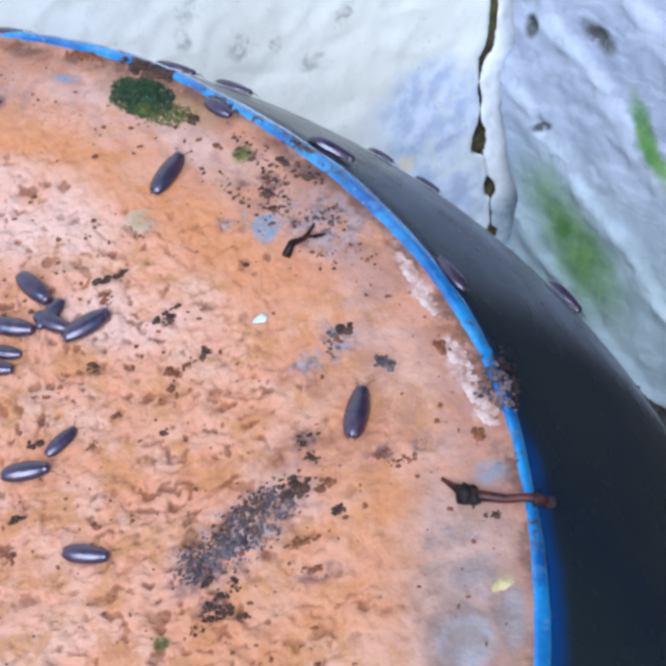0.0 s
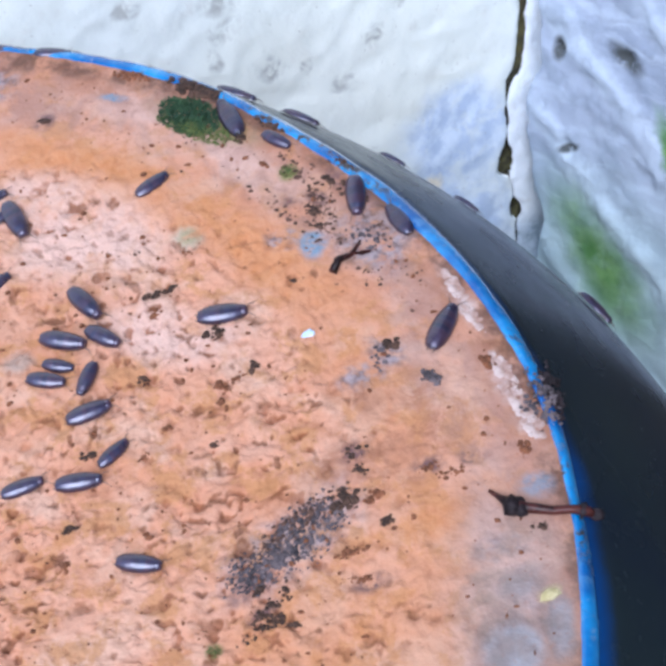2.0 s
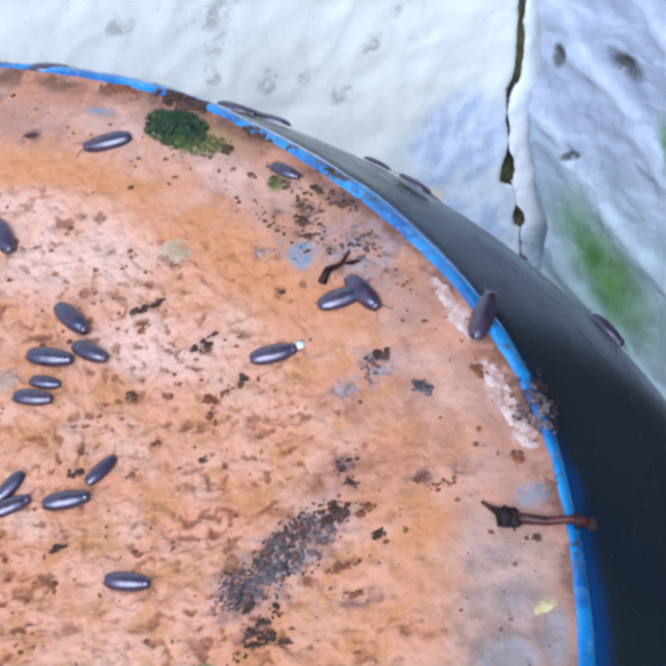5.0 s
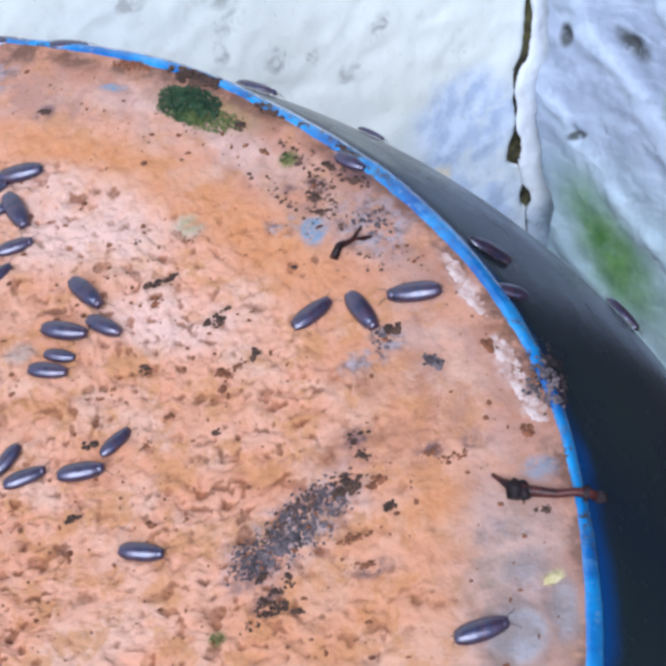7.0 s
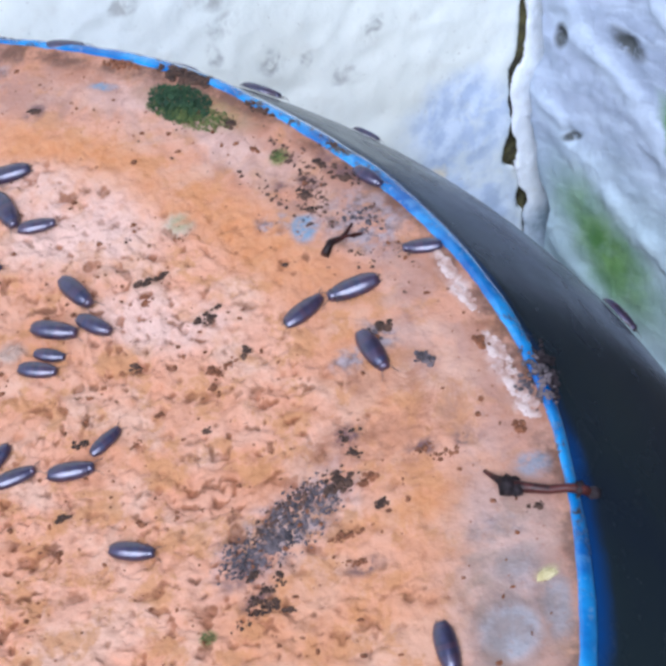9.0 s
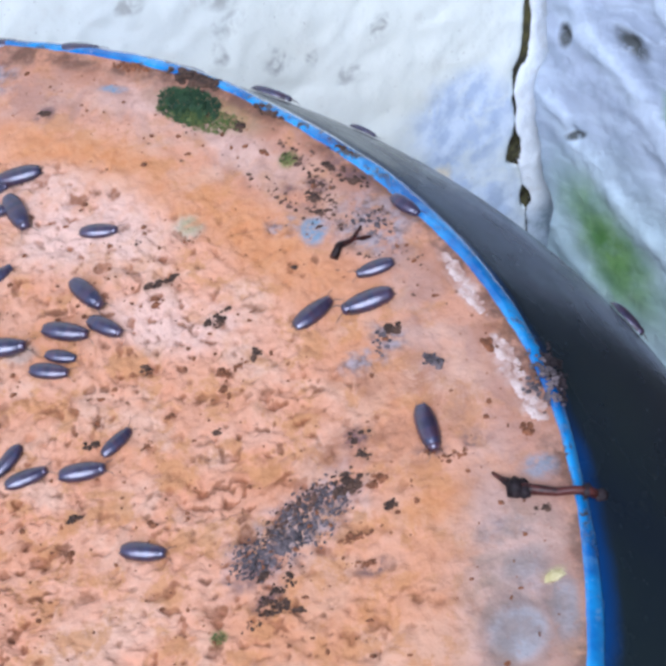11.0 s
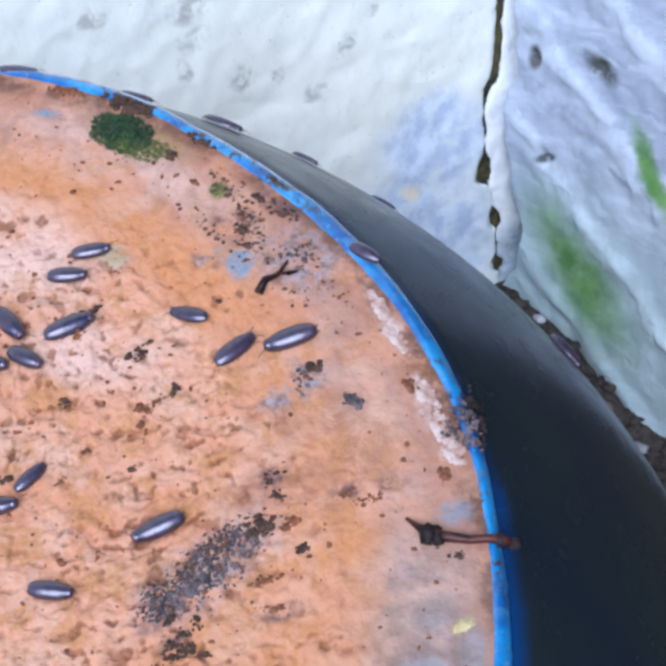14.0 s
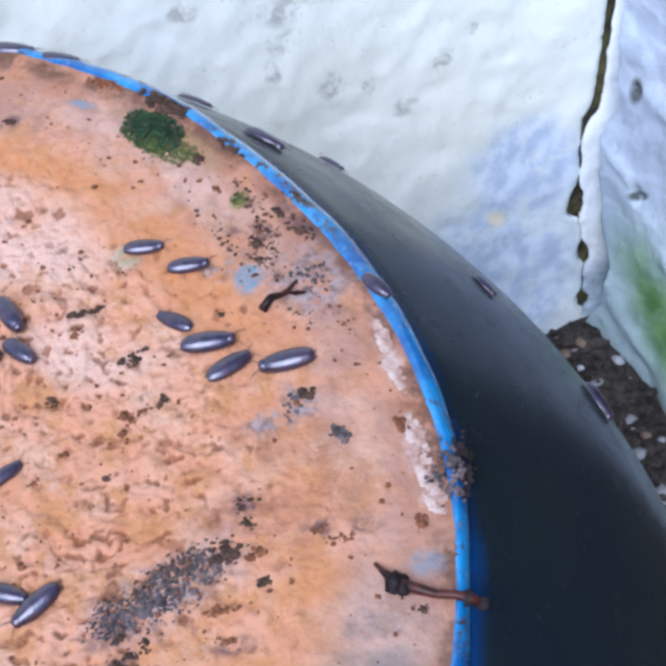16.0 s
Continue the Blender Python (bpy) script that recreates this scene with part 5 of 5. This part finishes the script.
    walk(walker_yy, [
        (0, base_pose(0.0784, 0.3972, -1.0)),
        (9, base_pose(0.1142, 0.4669, -1.6)),
        (11, base_pose(0.2150, 0.4119, -1.5)),
        (11.5, base_pose(0.2580, 0.4049, -1.3)),
        (12, base_pose(0.2665, 0.4194, 14.2)),
        (12.5, base_pose(0.2826, 0.4383, 42.0)),
        (13, base_pose(0.3183, 0.4647, 19.1)),
        (13.5, base_pose(0.3701, 0.4623, -10.2)),
        (14, base_pose(0.4263, 0.4751, 20.7)),
        (14.5, base_pose(0.4830, 0.4833, 12.8)),
        (15, base_pose(0.5251, 0.4729, -7.3)),
        (15.5, base_pose(0.5889, 0.4476, -11.6)),
        (16, base_pose(0.6307, 0.4498, 10.7)),
    ])
    walk(walker_w2, [
        (0, side_pose(5.00, 0.7500, 60.0)),
        (5, side_pose(12.00, 0.4000, 60.0)),
        (6.3, side_pose(22.00, 0.1200, 70.0)),
        (7, side_pose(24.86, 0.0300, 66.0)),
        (8, side_pose(29.57, 0.0310, 90.0)),
        (8.5, base_pose(0.8759, 0.4845, 166.2)),
        (8.7, base_pose(0.8558, 0.4947, 172.1)),
        (10.8, base_pose(0.7593, 0.4894, -165.8)),
        (11, base_pose(0.7546, 0.4778, -163.4)),
        (11.5, base_pose(0.7261, 0.4713, -165.8)),
        (12, base_pose(0.6990, 0.4683, -169.5)),
        (12.5, base_pose(0.6735, 0.4700, -174.6)),
        (13, base_pose(0.6498, 0.4692, 177.1)),
        (13.5, base_pose(0.6243, 0.4745, 169.5)),
        (14, base_pose(0.5977, 0.4772, 162.9)),
        (14.5, base_pose(0.5769, 0.4830, 159.6)),
        (15, base_pose(0.5794, 0.4813, 157.8)),
        (15.5, base_pose(0.5774, 0.4827, 155.9)),
        (16, base_pose(0.5768, 0.4831, 157.7)),
    ])
    walk(walker_m, [
        (0, side_pose(76.30, 0.0130, 188.0)),
        (1.5, side_pose(76.31, 0.0130, 188.0)),
        (3.5, side_pose(75.75, 0.0130, 188.0)),
        (7, side_pose(74.69, 0.0130, 188.0)),
        (11, side_pose(73.56, 0.0130, 188.0)),
        (12.5, side_pose(73.49, 0.0130, 188.0)),
        (14.5, side_pose(73.32, 0.0130, 188.0)),
        (16, side_pose(73.44, 0.0130, 188.0)),
    ])
    walk(walker_n, [
        (0, side_pose(62.93, 0.1167, 188.0)),
        (1.5, side_pose(61.71, 0.1204, 188.0)),
        (3.5, side_pose(60.79, 0.1244, 188.0)),
        (7, side_pose(60.15, 0.1448, 188.0)),
        (8.5, side_pose(58.85, 0.1438, 188.0)),
        (11, side_pose(59.04, 0.1593, 188.0)),
        (12.5, side_pose(58.90, 0.1817, 188.0)),
        (14.5, side_pose(58.60, 0.1808, 188.0)),
        (16, side_pose(55.41, 0.1062, 188.0)),
    ])
    walk(walker_o, [
        (0, side_pose(59.18, 0.1814, 188.0)),
        (0.5, side_pose(58.66, 0.1929, 188.0)),
        (1.5, side_pose(57.19, 0.1903, 188.0)),
        (2, side_pose(55.37, 0.1390, 188.0)),
        (2.5, side_pose(57.71, 0.1814, 188.0)),
        (3, side_pose(57.10, 0.1411, 188.0)),
        (4, side_pose(54.38, 0.1275, 188.0)),
        (5.5, side_pose(68.00, 0.3000, 188.0)),
        (7, side_pose(80.00, 0.6000, 188.0)),
        (16, side_pose(85.00, 0.7000, 188.0)),
    ])
    walk(walker_cl, [
        (0, side_pose(90.00, 0.6000, 188.0)),
        (7, side_pose(84.00, 0.3000, 188.0)),
        (8.5, side_pose(64.41, 0.0719, 188.0)),
        (10.8, side_pose(64.64, 0.0648, 188.0)),
        (11.2, side_pose(64.58, 0.0756, 188.0)),
        (12, side_pose(65.45, 0.0880, 188.0)),
        (12.4, side_pose(65.13, 0.0849, 188.0)),
        (13.2, side_pose(64.28, 0.1056, 188.0)),
        (13.6, side_pose(64.99, 0.1022, 188.0)),
        (14.2, side_pose(65.38, 0.1343, 188.0)),
        (14.8, side_pose(64.31, 0.1441, 188.0)),
        (15.2, side_pose(66.10, 0.1503, 188.0)),
        (15.6, side_pose(65.67, 0.1800, 188.0)),
        (16, side_pose(65.84, 0.1716, 188.0)),
    ])
    walk(walker_r, [
        (0, side_pose(48.45, 0.3206, 188.0)),
        (1.5, side_pose(49.23, 0.2927, 188.0)),
        (2.5, side_pose(50.52, 0.2625, 188.0)),
        (3.5, side_pose(50.15, 0.2706, 188.0)),
        (4.2, side_pose(50.40, 0.2768, 188.0)),
        (7, side_pose(51.97, 0.2544, 188.0)),
        (8.5, side_pose(51.63, 0.2589, 188.0)),
        (11, side_pose(52.53, 0.2476, 188.0)),
        (12.5, side_pose(53.28, 0.2585, 188.0)),
        (14, side_pose(53.70, 0.2879, 188.0)),
        (16, side_pose(56.79, 0.3218, 188.0)),
    ])
    walk(walker_s, [
        (0, side_pose(44.94, 0.3700, 188.0)),
        (1.5, side_pose(44.63, 0.3511, 188.0)),
        (2.5, side_pose(43.82, 0.3518, 188.0)),
        (3.5, side_pose(42.50, 0.3696, 188.0)),
        (5, side_pose(50.00, 0.4500, 188.0)),
        (7, side_pose(56.00, 0.5500, 188.0)),
        (11, side_pose(56.00, 0.5500, 188.0)),
        (14, side_pose(50.00, 0.4500, 188.0)),
        (15.5, side_pose(40.10, 0.3497, 188.0)),
        (16, side_pose(39.54, 0.3328, 188.0)),
    ])
    walk(walker_t, [
        (0, side_pose(33.08, 0.5080, 188.0)),
        (1.5, side_pose(33.41, 0.4845, 188.0)),
        (3.5, side_pose(32.51, 0.4829, 188.0)),
        (7, side_pose(31.19, 0.5042, 188.0)),
        (11, side_pose(30.67, 0.5089, 188.0)),
        (12.5, side_pose(31.10, 0.5255, 188.0)),
        (13.5, side_pose(31.40, 0.5406, 188.0)),
        (15.5, side_pose(34.26, 0.6107, 188.0)),
        (16, side_pose(31.37, 0.5196, 188.0)),
    ])
    walk(walker_ml, [
        (0, side_pose(78.85, 0.0130, 188.0)),
        (1.5, side_pose(81.79, 0.0130, 188.0)),
        (3.5, side_pose(82.08, 0.0130, 188.0)),
        (7, side_pose(81.56, 0.0130, 188.0)),
        (11, side_pose(81.67, 0.0130, 188.0)),
        (16, side_pose(81.63, 0.0130, 188.0)),
    ])
    walk(walker_fr, [
        (0, side_pose(84.22, 0.0130, 188.0)),
        (10, side_pose(88.27, 0.0130, 188.0)),
        (14.5, side_pose(80.37, 0.0130, 188.0)),
        (15, side_pose(78.80, 0.0130, 188.0)),
        (15.5, side_pose(78.02, 0.0130, 188.0)),
        (16, side_pose(78.33, 0.0130, 188.0)),
    ])


motions()
